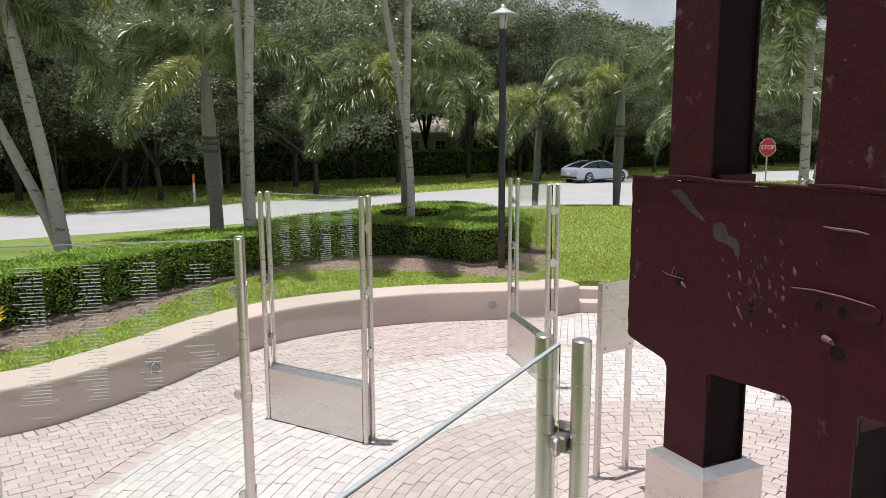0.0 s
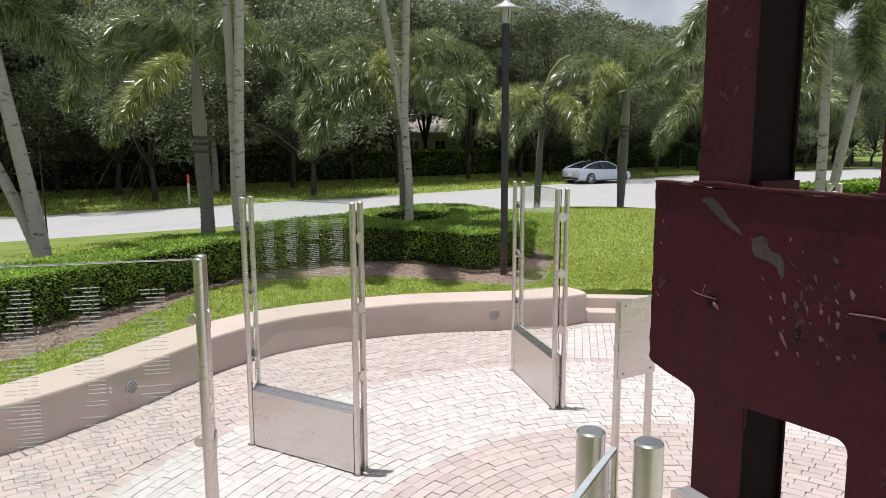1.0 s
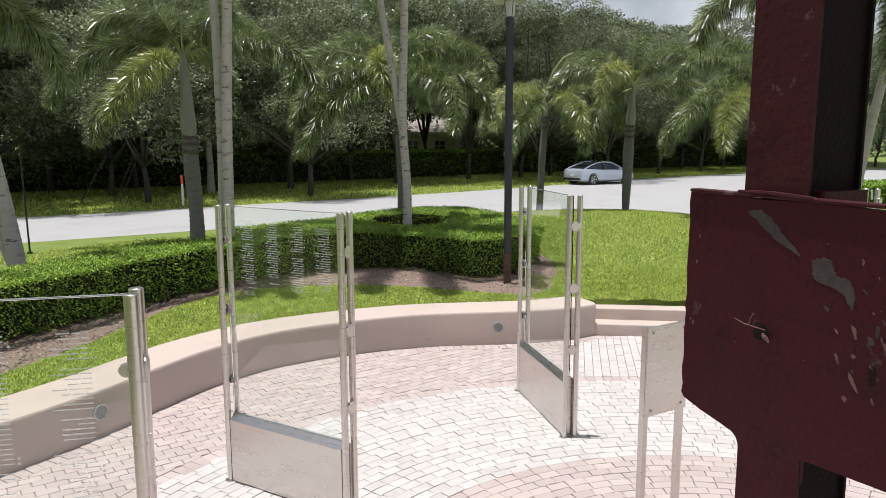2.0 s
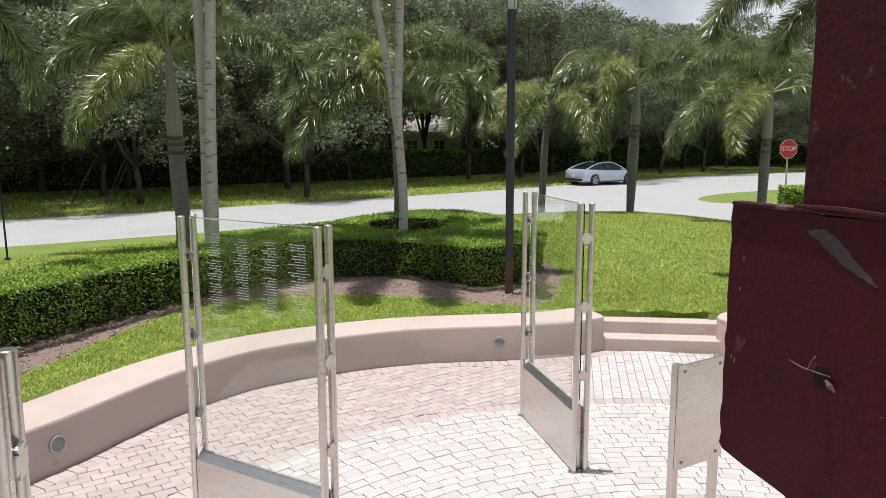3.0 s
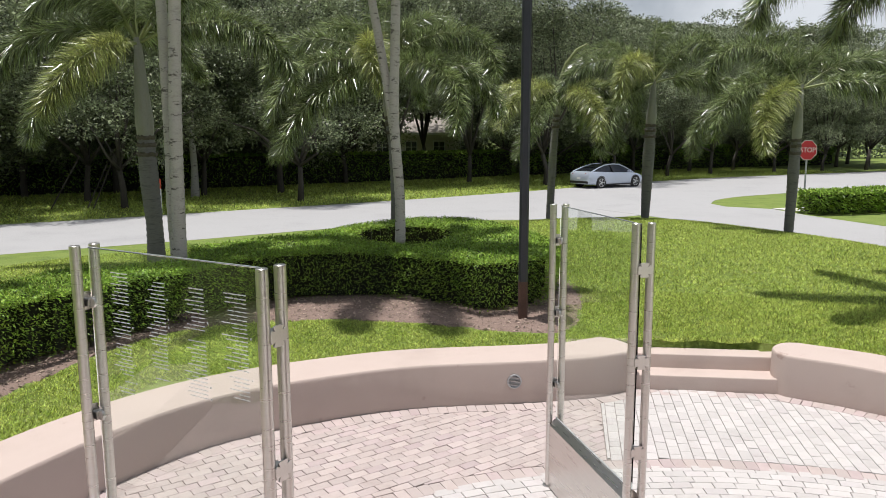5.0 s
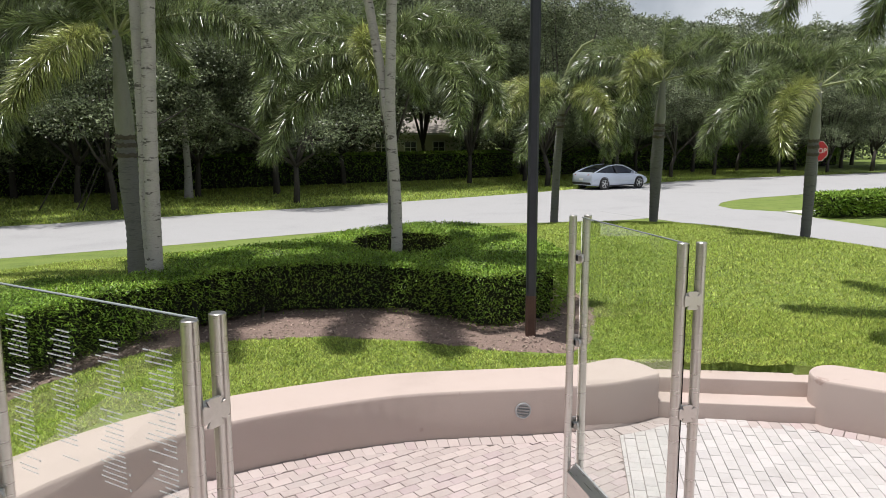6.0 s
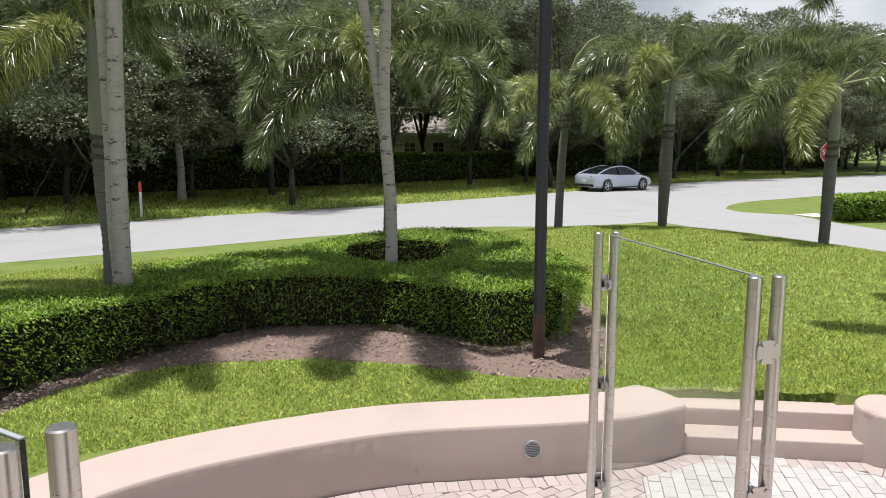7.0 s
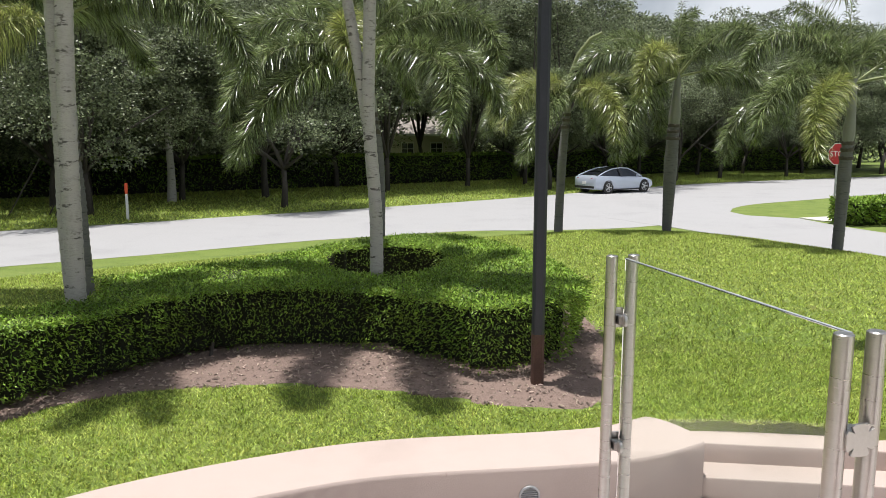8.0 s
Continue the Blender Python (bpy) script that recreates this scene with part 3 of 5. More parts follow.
edge = []
edge += jitter([(PLATE_LEN * k / 24, 2.83 + 0.004 * math.sin(k * 0.9)) for k in range(25)], 0.004)
edge += jitter([(PLATE_LEN + 0.005 * math.sin(k), 2.83 - 1.40 * k / 12) for k in range(1, 12)], 0.008)
edge += [(PLATE_LEN, 1.50), (PLATE_LEN - 0.14, 1.49), (COLS[1] + W2 + 0.09, 1.47)] + fillet(COLS[1] + W2 + 0.06, 1.41, 0.06, 90, 180, 3)
edge += [(COLS[1] + W2, 1.25), (COLS[1], 1.25)] + fillet(COLS[1] - 0.08, 1.33, 0.08, 0, 90)
edge += [(1.27, 1.385), (COLS[0] + W1 + 0.02, 1.365), (COLS[0] + W1, 1.35), (COLS[0] + W1, 1.2), (COLS[0], 1.2)] + fillet(COLS[0] - 0.09, 1.26, 0.09, 0, 70)
edge += jitter([(0.32, 1.365), (0.18, 1.395), (0.02, 1.43)], 0.004) + jitter([(0.004 * math.sin(1.7 * k), 1.46 + 1.36 * k / 22) for k in range(22)], 0.005)
edge = edge[::-1]
n = len(edge)
g = Geo().add([(x, 0, z) for x, z in edge] + [(x, 0.045, z) for x, z in edge],
              [tuple(range(n)), tuple(reversed(range(n, 2 * n)))] + [(i, n + i, n + (i + 1) % n, (i + 1) % n) for i in range(n)])
plate = part("plate", g, RED_STEEL, mono, "dark red spandrel plate with flaking paint")
part("plate_lip", Geo().box((PLATE_LEN - 0.02, 0.075, 0.022), pose(PLATE_LEN / 2, 0.02, 2.845), 0.006), RED_WORN, plate)
for low_x, high_x, COL_W in zip(COLS, UPPER, (W1, W2)):
    for z0, z1, mat, lab in ((2.86, 5.4, RED_WORN, "flaking red upper column"), (0.56, 1.40, RED_STEEL, "dark red lower column")):
        cx = high_x if z0 > 2 else low_x
        col = part("column", Geo().box((COL_W, 0.02, z1 - z0), pose(cx + COL_W / 2, 0.012, (z0 + z1) / 2), 0.003), mat, mono, lab)
        part("side_plate", Geo().box((0.02, COL_D - 0.02, z1 - z0), pose(cx + 0.012, COL_D / 2 + 0.01, (z0 + z1) / 2)), RED_STEEL, col)
        # Web and back plate coloured dark for the column's shaded hollow.
        part("web_plate", Geo().box((0.02, COL_D - 0.02, z1 - z0), pose(cx + COL_W - 0.035, COL_D / 2 + 0.01, (z0 + z1) / 2)), SHADE_STEEL, col, "web plate coloured dark for shade")
        part("back_plate", Geo().box((COL_W - 0.002, 0.02, z1 - z0), pose(cx + COL_W / 2, COL_D + 0.012, (z0 + z1) / 2)), SHADE_STEEL, col)
    cx = low_x
    part("column_core", Geo().box((COL_W - 0.01, COL_D - 0.06, 1.56), pose(cx + COL_W / 2, COL_D / 2 + 0.03, 2.11)), RED_STEEL, mono)
    cx = high_x
    seam = [(cx - 0.04, -0.004, 2.862), (cx + COL_W * 0.5, -0.012, 2.866), (cx + COL_W + 0.05, -0.006, 2.853), (cx + COL_W + 0.09, -0.004, 2.835)]
    part("weld_bead", Geo().tube(seam, [0.010, 0.014, 0.012, 0.006], 8), RED_WORN, mono, "raised weld bead")
    cx = low_x
    hw, hd = COL_W / 2 + 0.11, COL_D / 2 + 0.115
    ped = Geo()
    tx, ty = cx + COL_W / 2, COL_D / 2 + 0.03
    levels = [(hw, hd, 0.0), (hw, hd, 0.53), (hw - 0.095, hd - 0.085, 0.585)]
    ped.add([(tx + sx * a, ty + sy * b, z) for a, b, z in levels for sx, sy in ((-1, -1), (1, -1), (1, 1), (-1, 1))],
            [(8, 9, 10, 11)] + [(4 * r + i, 4 * r + (i + 1) % 4, 4 * r + 4 + (i + 1) % 4, 4 * r + 4 + i) for r in range(2) for i in range(4)])
    part("pedestal", ped, STEEL, mono, "brushed stainless steel pedestal sleeve")


STRETCH = Matrix.Diagonal((1.30, 1, 1, 1))


def patch(points, depth, mat, label, name, ragged=0.0):
    """A thin irregular piece standing proud of the plate's face."""
    fine = [p + Vector((rnd.uniform(-1, 1), rnd.uniform(-1, 1), 0)) * ragged for p in spline(points + [points[0]], 0.012 if ragged else 0.03)[:-1]]
    n = len(fine)
    vs = [(p.x, -depth, p.y) for p in fine] + [(p.x, 0, p.y) for p in fine]
    area = sum(fine[i - 1].x * fine[i].y - fine[i].x * fine[i - 1].y for i in range(n))
    order = list(range(n)) if area > 0 else list(reversed(range(n)))
    g = Geo().add(vs, [tuple(order)] + [(i, (i + 1) % n, n + (i + 1) % n, n + i) for i in range(n)])
    part(name, g, mat, plate, label, m=STRETCH)


patch([(0.36, 2.74), (0.44, 2.76), (0.52, 2.70), (0.60, 2.60), (0.66, 2.53), (0.60, 2.56), (0.50, 2.63), (0.42, 2.70)], 0.003, BARE_STEEL, "bare grey patch where the paint has flaked", "flaked_patch", 0.006)
patch([(0.72, 2.52), (0.80, 2.54), (0.84, 2.46), (0.90, 2.44), (0.93, 2.36), (0.92, 2.29), (0.88, 2.36), (0.82, 2.39), (0.74, 2.42)], 0.003, BARE_STEEL, "bare grey patch where the paint has flaked", "flaked_patch", 0.006)
for k in range(80):
    cx, cz = 1.10 + rnd.gauss(0, 0.13), 2.14 + rnd.gauss(0, 0.16)
    s = rnd.uniform(0.004, 0.016)
    lean = rnd.uniform(0.6, 1.6)
    stretch = rnd.uniform(1.2, 3.5)
    ring = [(s * rnd.uniform(0.4, 1.3) * math.cos(a), s * stretch * rnd.uniform(0.4, 1.3) * math.sin(a)) for a in (0.2, 1.3, 2.4, 3.6, 4.9)]
    patch([(cx + u * math.sin(lean) - v * math.cos(lean) * 0.6, cz + v * math.sin(lean)) for u, v in ring], 0.002, (RUST_EDGE, BARE_STEEL, RED_WORN)[k % 3], "small chip of pale bare metal", "flaked_chip", 0.002)
for k in range(7):
    cx, cz = 0.08 + rnd.gauss(0, 0.04), 1.95 + rnd.gauss(0, 0.22)
    s = rnd.uniform(0.003, 0.007)
    patch([(max(0.02, cx + s * math.cos(a)), cz + 2.4 * s * rnd.uniform(0.5, 1.3) * math.sin(a)) for a in (0.2, 1.3, 2.4, 3.6, 4.9)], 0.002, RUST_EDGE, "small chip of pale bare metal", "flaked_chip")
# dark patches painted for the shade in torn openings, with bent metal
for x, z, w, h in ((0.48, 2.04, 0.05, 0.06), (1.03, 1.98, 0.02, 0.07), (1.56, 1.82, 0.05, 0.05)):
    patch([(x + w * math.cos(a) * rnd.uniform(0.7, 1.1), z + h * math.sin(a) * rnd.uniform(0.7, 1.1)) for a in [k * 0.785 for k in range(8)]], 0.002, SHADE_STEEL, "dark patch for the shade in a torn opening", "torn_hole_shade", 0.005)
part("bent_rod", Geo().tube([(0.36, -0.05, 2.09), (0.42, -0.055, 2.075), (0.49, -0.05, 2.07), (0.52, -0.02, 2.06)], [0.003, 0.004, 0.004, 0.003], 6), RUST_EDGE, plate, "bent pale steel rod", m=STRETCH)
part("bent_rod", Geo().tube([(0.445, -0.05, 2.08), (0.47, -0.07, 2.13), (0.485, -0.075, 2.155)], [0.003, 0.003, 0.004], 6), RUST_EDGE, plate, "bent pale steel rod", m=STRETCH)
part("torn_flap", Geo().tube([(0.50, -0.01, 2.03), (0.53, -0.035, 2.02), (0.55, -0.03, 1.995)], [0.006, 0.014, 0.004], 6), RUST_EDGE, plate, "curled pale metal flap", m=STRETCH)
patch([(1.29, 2.17), (1.50, 2.185), (1.74, 2.16), (1.75, 2.06), (1.52, 2.055), (1.38, 2.07), (1.27, 2.04)], 0.014, RED_WORN, "buckled strip of red metal", "torn_strip", 0.003)
part("torn_edge", Geo().tube([(1.29, -0.016, 2.175), (1.42, -0.02, 2.19), (1.58, -0.02, 2.185), (1.74, -0.014, 2.165)], [0.004, 0.006, 0.006, 0.004], 6), RUST_EDGE, plate, "pale torn edge", m=STRETCH)
for x in (1.45, 1.58):
    patch([(x + 0.018 * math.cos(a), 2.085 + 0.034 * math.sin(a)) for a in [k * 0.785 for k in range(8)]], 0.017, SHADE_STEEL, "dark patch for the shade in a torn opening", "torn_hole_shade", 0.003)
part("torn_flap", Geo().tube([(1.49, -0.01, 1.885), (1.51, -0.035, 1.90), (1.54, -0.035, 1.89), (1.555, -0.02, 1.865)], [0.008, 0.022, 0.018, 0.004], 8), RUST_EDGE, plate, "curled pale metal flap", m=STRETCH)
part("torn_flap", Geo().tube([(1.44, -0.004, 2.605), (1.52, -0.010, 2.60), (1.62, -0.010, 2.60), (1.68, -0.004, 2.59)], [0.004, 0.009, 0.009, 0.004], 6), RUST_EDGE, plate, "pale torn strip of metal", m=STRETCH)
for k in range(7):
    x, z = rnd.uniform(0.15, 2.5), rnd.uniform(1.55, 2.75)
    part("rivet", Geo().lathe([(0.009, 0), (0.007, 0.006), (0.001, 0.009)], 8, pose(x, 0, z, 90)), RED_WORN, plate)


# ---- plaque on two posts ----
plaque = thing("plaque_stand", "brushed steel plaque on two slim posts", "sign", pose(1.432, 6.495, 0, 0, 0, 32))
for x in (0.0, 0.375):
    post = part("post", Geo().box((0.045, 0.045, 1.875), pose(x, 0.03, 0.9375), 0.006), STEEL, plaque)
    part("base_flange", Geo().box((0.10, 0.10, 0.008), pose(x, 0.03, 0.004), 0.002), STEEL, post)
pl = part("plaque", Geo().box((0.42, 0.012, 0.66), pose(0.188, -0.002, 1.545), 0.003), STEEL, plaque, "plain brushed steel plate")
for x in (0.03, 0.345):
    for z in (1.26, 1.83):
        part("screw", Geo().lathe([(0.011, 0.0), (0.011, 0.004), (0.006, 0.008)], 10, pose(x, -0.008, z, 90)), STEEL_SHADED, pl)


# ---- street lamp ----
lamp = thing("street_lamp", "dark blue-grey lamp post with a round hooded lantern", "street lamp", pose(1.13, 14.52, 0.50))
part("pole", Geo().prism([(0.064 * a, 0.064 * b) for a, b in ((-1, -0.6), (-0.6, -1), (0.6, -1), (1, -0.6), (1, 0.6), (0.6, 1), (-0.6, 1), (-1, 0.6))], -0.25, 4.65), LAMP_PAINT, lamp)
# Lowest 0.6 m of the pole in reddish brown.
part("pole_foot", Geo().prism([(0.066 * a, 0.066 * b) for a, b in ((-1, -0.6), (-0.6, -1), (0.6, -1), (1, -0.6), (1, 0.6), (0.6, 1), (-0.6, 1), (-1, 0.6))], -0.2, 0.62), FOOT_BROWN, lamp, "reddish-brown foot of the pole")
part("collar", Geo().lathe([(0.075, 4.56), (0.085, 4.58), (0.085, 4.68), (0.060, 4.72)], 20), LAMP_PAINT, lamp, smooth=True)
part("lantern", Geo().lathe([(0.055, 4.7), (0.075, 4.75), (0.10, 4.98), (0.085, 5.0)], 24), FROSTED, lamp, "frosted conical lantern glass", smooth=True)
part("hood", Geo().lathe([(0.29, 4.965), (0.285, 4.985), (0.16, 5.04), (0.06, 5.10), (0.045, 5.15), (0.02, 5.17)], 32), GALVANISED, lamp, "pale shallow round lamp hood", smooth=True)
for k in range(4):
    a = math.pi / 2 * k + 0.4
    part("strut", Geo().tube([(0.07 * math.cos(a), 0.07 * math.sin(a), 4.72), (0.115 * math.cos(a), 0.115 * math.sin(a), 4.98)], 0.006, 6), LAMP_PAINT, lamp)


# ---- hedge, mulch, lawn blades ----
def blob_outline(points, step=0.2):
    return [(p.x, p.y) for p in spline(points + [points[0]], step)[:-1]]


HEDGE = blob_outline([(-8.7, 6.6), (-7.9, 6.9), (-6.85, 8.3), (-5.85, 9.9), (-5.0, 11.6), (-4.45, 12.75), (-3.95, 13.6), (-3.35, 14.5), (-2.5, 15.5), (-0.9, 15.6), (-0.1, 15.1), (0.5, 14.62), (1.15, 14.8), (1.72, 15.35),
                      (1.9, 16.6), (1.6, 18.2), (0.9, 20.0), (-0.2, 20.8), (-1.4, 20.0), (-2.4, 18.3), (-3.6, 16.95), (-4.75, 15.95), (-5.25, 14.6), (-5.75, 12.6), (-6.7, 10.6), (-7.8, 8.9), (-8.6, 7.6)])
HOLES = ((-0.75, 18.0, 0.92, 1.45), (-4.85, 15.45, 0.98, 1.0), (-5.6, 15.7, 0.9, 1.2))
MULCH_BED = blob_outline([(-9.0, 6.2), (-7.7, 6.5), (-6.2, 8.2), (-5.0, 9.9), (-4.45, 12.0), (-3.95, 13.45), (-3.05, 14.25), (-1.6, 14.42), (-0.38, 14.28), (0.5, 13.98), (1.3, 13.85), (1.85, 14.2),
                          (2.2, 15.6), (2.15, 17.0), (1.5, 18.6), (0.2, 20.2), (-1.6, 19.6), (-4.0, 16.7), (-5.6, 15.6), (-7.9, 10.4), (-9.0, 7.6)])
HEDGE_TOP = 1.40


def hole_dist(x, y):
    """Below 1 inside the openings round the palms."""
    return np.min([((x - a) / c) ** 2 + ((y - b) / d) ** 2 for a, b, c, d in HOLES], 0)


def area_points(poly, count, rng):
    xs, ys = np.array([p[0] for p in poly]), np.array([p[1] for p in poly])
    out = np.zeros((0, 2))
    while len(out) < count:
        q = rng.uniform((xs.min(), ys.min()), (xs.max(), ys.max()), (count, 2))
        out = np.concatenate([out, q[inside(poly, q[:, 0], q[:, 1])]])
    return out[:count]


def edge_points(poly, count, rng):
    """Points along an outline with their outward normals."""
    p = np.array(poly)
    q = np.roll(p, -1, 0)
    ln = np.linalg.norm(q - p, axis=1)
    k = rng.choice(len(p), count, p=ln / ln.sum())
    t = rng.uniform(0, 1, (count, 1))
    d = unit(q - p)[k]
    sign = 1 if np.sum(p[:, 0] * q[:, 1] - q[:, 0] * p[:, 1]) > 0 else -1
    return p[k] + (q - p)[k] * t, sign * np.stack([d[:, 1], -d[:, 0]], 1)


def drape(name, poly, lift, mat, label, category, cell=0.25):
    """A sheet that follows the ground within an outline."""
    xs, ys = [p[0] for p in poly], [p[1] for p in poly]
    ax, ay = np.arange(min(xs), max(xs) + cell, cell), np.arange(min(ys), max(ys) + cell, cell)
    X, Y = np.meshgrid(ax, ay, indexing="ij")
    ok = inside(poly, X, Y)
    Z = ground_z(X, Y) + lift + 0.012 * np.sin(9 * X + 3 * Y) * np.sin(7 * Y)
    idx, vs, fs = {}, [], []
    rim = np.array(poly)

    def vert(i, j):
        if (i, j) not in idx:
            x, y = X[i, j], Y[i, j]
            if not ok[i, j]:
                k = np.argmin((rim[:, 0] - x) ** 2 + (rim[:, 1] - y) ** 2)
                x, y = rim[k]
            idx[i, j] = len(vs)
            vs.append((x, y, Z[i, j] if ok[i, j] else float(ground_z(x, y)) - 0.02))
        return idx[i, j]

    for i in range(len(ax) - 1):
        for j in range(len(ay) - 1):
            if ok[i:i + 2, j:j + 2].any():
                fs.append((vert(i, j), vert(i + 1, j), vert(i + 1, j + 1), vert(i, j + 1)))
    geo = Geo()
    geo.v, geo.f = vs, fs
    return whole(name, geo, mat, label, category, "structure", smooth=True)


# Unseen pale sheet, added so the steel posts and plaque reflect less green.
drape("forecourt", [(2.2, -17), (17, -17), (17, 7), (8.9, 7), (8.7, 2.5), (8.0, 0.4), (6.2, -2.0), (2.2, -3.0)], 0.03, CONCRETE, "pale concrete sheet added unseen behind the plaza", "forecourt", 0.6)
drape("mulch_bed", MULCH_BED, 0.02, MULCH, "brown bark mulch bed under the hedge", "mulch bed", 0.2)
rng = np.random.default_rng(3)
pts = area_points(MULCH_BED, 9000, rng)
pts = pts[(pts[:, 1] > 9) & (pts[:, 1] < 17)]
geo = Geo()
for (x, y), gz in zip(pts, ground_z(pts[:, 0], pts[:, 1])):
    s = rng.uniform(0.012, 0.035)
    geo.add([(-s, -s * 0.3, 0), (s, -s * 0.25, 0.004), (s * 0.8, s * 0.3, 0.008), (-s, s * 0.35, 0.004), (0, 0, 0.02)], [(0, 1, 4), (1, 2, 4), (2, 3, 4), (3, 0, 4)],
            pose(x, y, float(gz) + 0.022, rng.uniform(-12, 12), rng.uniform(-12, 12), rng.uniform(0, 360)))
whole("mulch_chips", geo, CHIP, "loose brown bark chips on the mulch", "bark chips", "stuff")


def hedge(name, poly, top, low, label, holes, top_leaves, side_leaves, leaf, seed):
    """A clipped hedge: a twiggy core coloured near black for inner shade, with a skin of many small leaves, standing on
    short stems.
    """
    rng = np.random.default_rng(seed)
    h = thing(name, label, "hedge", None)
    p = np.array(poly)
    base = float(np.mean(ground_z(p[:, 0], p[:, 1])))
    cell = 0.16
    ax, ay = np.arange(p[:, 0].min(), p[:, 0].max() + cell, cell), np.arange(p[:, 1].min(), p[:, 1].max() + cell, cell)
    X, Y = np.meshgrid(ax, ay, indexing="ij")
    ok = inside(poly, X, Y)
    for dx, dy in ((0.2, 0), (-0.2, 0), (0, 0.2), (0, -0.2)):
        ok &= inside(poly, X + dx, Y + dy)
    if holes:
        ok &= hole_dist(X, Y) > 1.0
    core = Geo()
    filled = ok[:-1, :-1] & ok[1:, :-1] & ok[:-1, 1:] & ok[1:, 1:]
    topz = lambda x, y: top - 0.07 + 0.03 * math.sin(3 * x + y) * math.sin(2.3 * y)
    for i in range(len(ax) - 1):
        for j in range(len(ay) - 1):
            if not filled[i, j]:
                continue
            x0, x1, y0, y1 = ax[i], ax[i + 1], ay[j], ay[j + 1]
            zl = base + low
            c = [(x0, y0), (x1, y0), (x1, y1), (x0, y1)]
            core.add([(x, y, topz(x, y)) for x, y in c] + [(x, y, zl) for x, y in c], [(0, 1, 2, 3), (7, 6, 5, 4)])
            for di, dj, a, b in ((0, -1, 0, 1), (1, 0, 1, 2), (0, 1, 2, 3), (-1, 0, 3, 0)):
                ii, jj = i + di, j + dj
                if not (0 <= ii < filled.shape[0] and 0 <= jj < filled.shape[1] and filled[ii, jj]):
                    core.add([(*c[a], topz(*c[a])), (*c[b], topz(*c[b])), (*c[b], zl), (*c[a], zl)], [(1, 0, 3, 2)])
    part("twig_core", core, HEDGE_CORE, h, "twigs inside the hedge, coloured dark for shade")
    # top skin
    q = area_points(poly, top_leaves, rng)
    if holes:
        q = q[hole_dist(q[:, 0], q[:, 1]) > 1.0]
    z = np.array([top - 0.04 + 0.05 * noise.noise((x * 1.3, y * 1.3, 0)) for x, y in q]) + rng.uniform(-0.05, 0.03, len(q))
    c = np.c_[q, z]
    along = unit(rng.normal(0, 1, (len(q), 3)) * (1, 1, 0.4) + (0, 0, 0.45))
    # sides
    e, nrm = edge_points(poly, side_leaves, rng)
    if holes:
        for a, b, rx, ry in HOLES:
            t = rng.uniform(0, 2 * math.pi, side_leaves // 12)
            e = np.concatenate([e, np.c_[a + rx * np.cos(t), b + ry * np.sin(t)]])
            nrm = np.concatenate([nrm, -np.c_[np.cos(t), np.sin(t)]])
        keep = hole_dist(e[:, 0], e[:, 1]) > 0.97
        keep[side_leaves:] &= inside(poly, e[side_leaves:, 0], e[side_leaves:, 1])
        e, nrm = e[keep], nrm[keep]
    zs = base + low * rng.uniform(0.6, 1.6, len(e)) + (top - base - low) * rng.uniform(0, 1, len(e)) ** 0.85
    zs = np.minimum(zs, top)
    bulge = np.array([0.15 * noise.noise((x * 1.7, y * 1.7, zz * 1.7)) for (x, y), zz in zip(e, zs)])
    c2 = np.c_[e + nrm * (bulge[:, None] - 0.14 * (top - zs[:, None]) + rng.uniform(-0.07, 0.05, (len(e), 1))), zs]
    a2 = unit(np.c_[nrm * 0.8, np.full(len(e), -0.05)] + rng.normal(0, 0.5, (len(e), 3)))
    c, along = np.concatenate([c, c2]), np.concatenate([along, a2])
    facing = np.concatenate([np.tile((0.0, 0.0, 1.0), (len(q), 1)), np.c_[nrm, np.full(len(e), -0.4)]])
    across = unit(np.cross(along, facing + rng.normal(0, 0.45, along.shape)))
    n = len(c)
    part("leaves", None, None, h, "glossy green clipped leaves", data=leaf_mesh("leaves", c, along, across, rng.uniform(0.7, 1.3, n) * leaf, rng.uniform(0.8, 1.2, n) * leaf * 0.34, HEDGE_LEAF, 0.12))
    for k in range(16):
        x, y = area_points(poly, 1, rng)[0]
        part("stem", Geo().tube([(x, y, base - 0.1), (x + rng.uniform(-0.1, 0.1), y + rng.uniform(-0.1, 0.1), base + low + 0.1)], [0.03, 0.02], 6), OAK_BARK, h)
    return h


hedge("hedge", HEDGE, HEDGE_TOP, 0.05, "broad clipped green hedge with openings round the palms", True, 120000, 46000, 0.050, 11)
hedge("hedge", blob_outline([(14.8, 32.9), (17.5, 33.6), (22, 36.0), (26, 38.4), (25.5, 39.8), (21, 37.5), (16.5, 35.0), (14.6, 34.3)], 0.4), 1.0, 0.08, "low clipped yellow-green hedge beside the side street", False, 7000, 9000, 0.16, 12)
# Unseen hedge added behind the camera so that the glass reflects something dark.
hedge("hedge", blob_outline([(-6.3, 2.2), (-5.7, 0.2), (-4.6, -1.3), (-2.2, -2.7), (1.0, -3.3), (1.0, -4.6), (-2.8, -4.1), (-5.6, -2.4), (-7.2, 0.0), (-7.6, 2.2)], 0.3), 1.35, 0.10, "dark clipped hedge added unseen behind the panels for reflections", False, 7000, 9000, 0.11, 14)
hedge("hedge", blob_outline([(10.3, 19.6), (11.0, 18.0), (12.0, 17.6), (12.3, 19.0), (11.6, 21.0), (10.6, 21.3)], 0.3), 1.15, 0.10, "dark clipped shrub in a mulch bed", False, 5000, 6000, 0.11, 13)


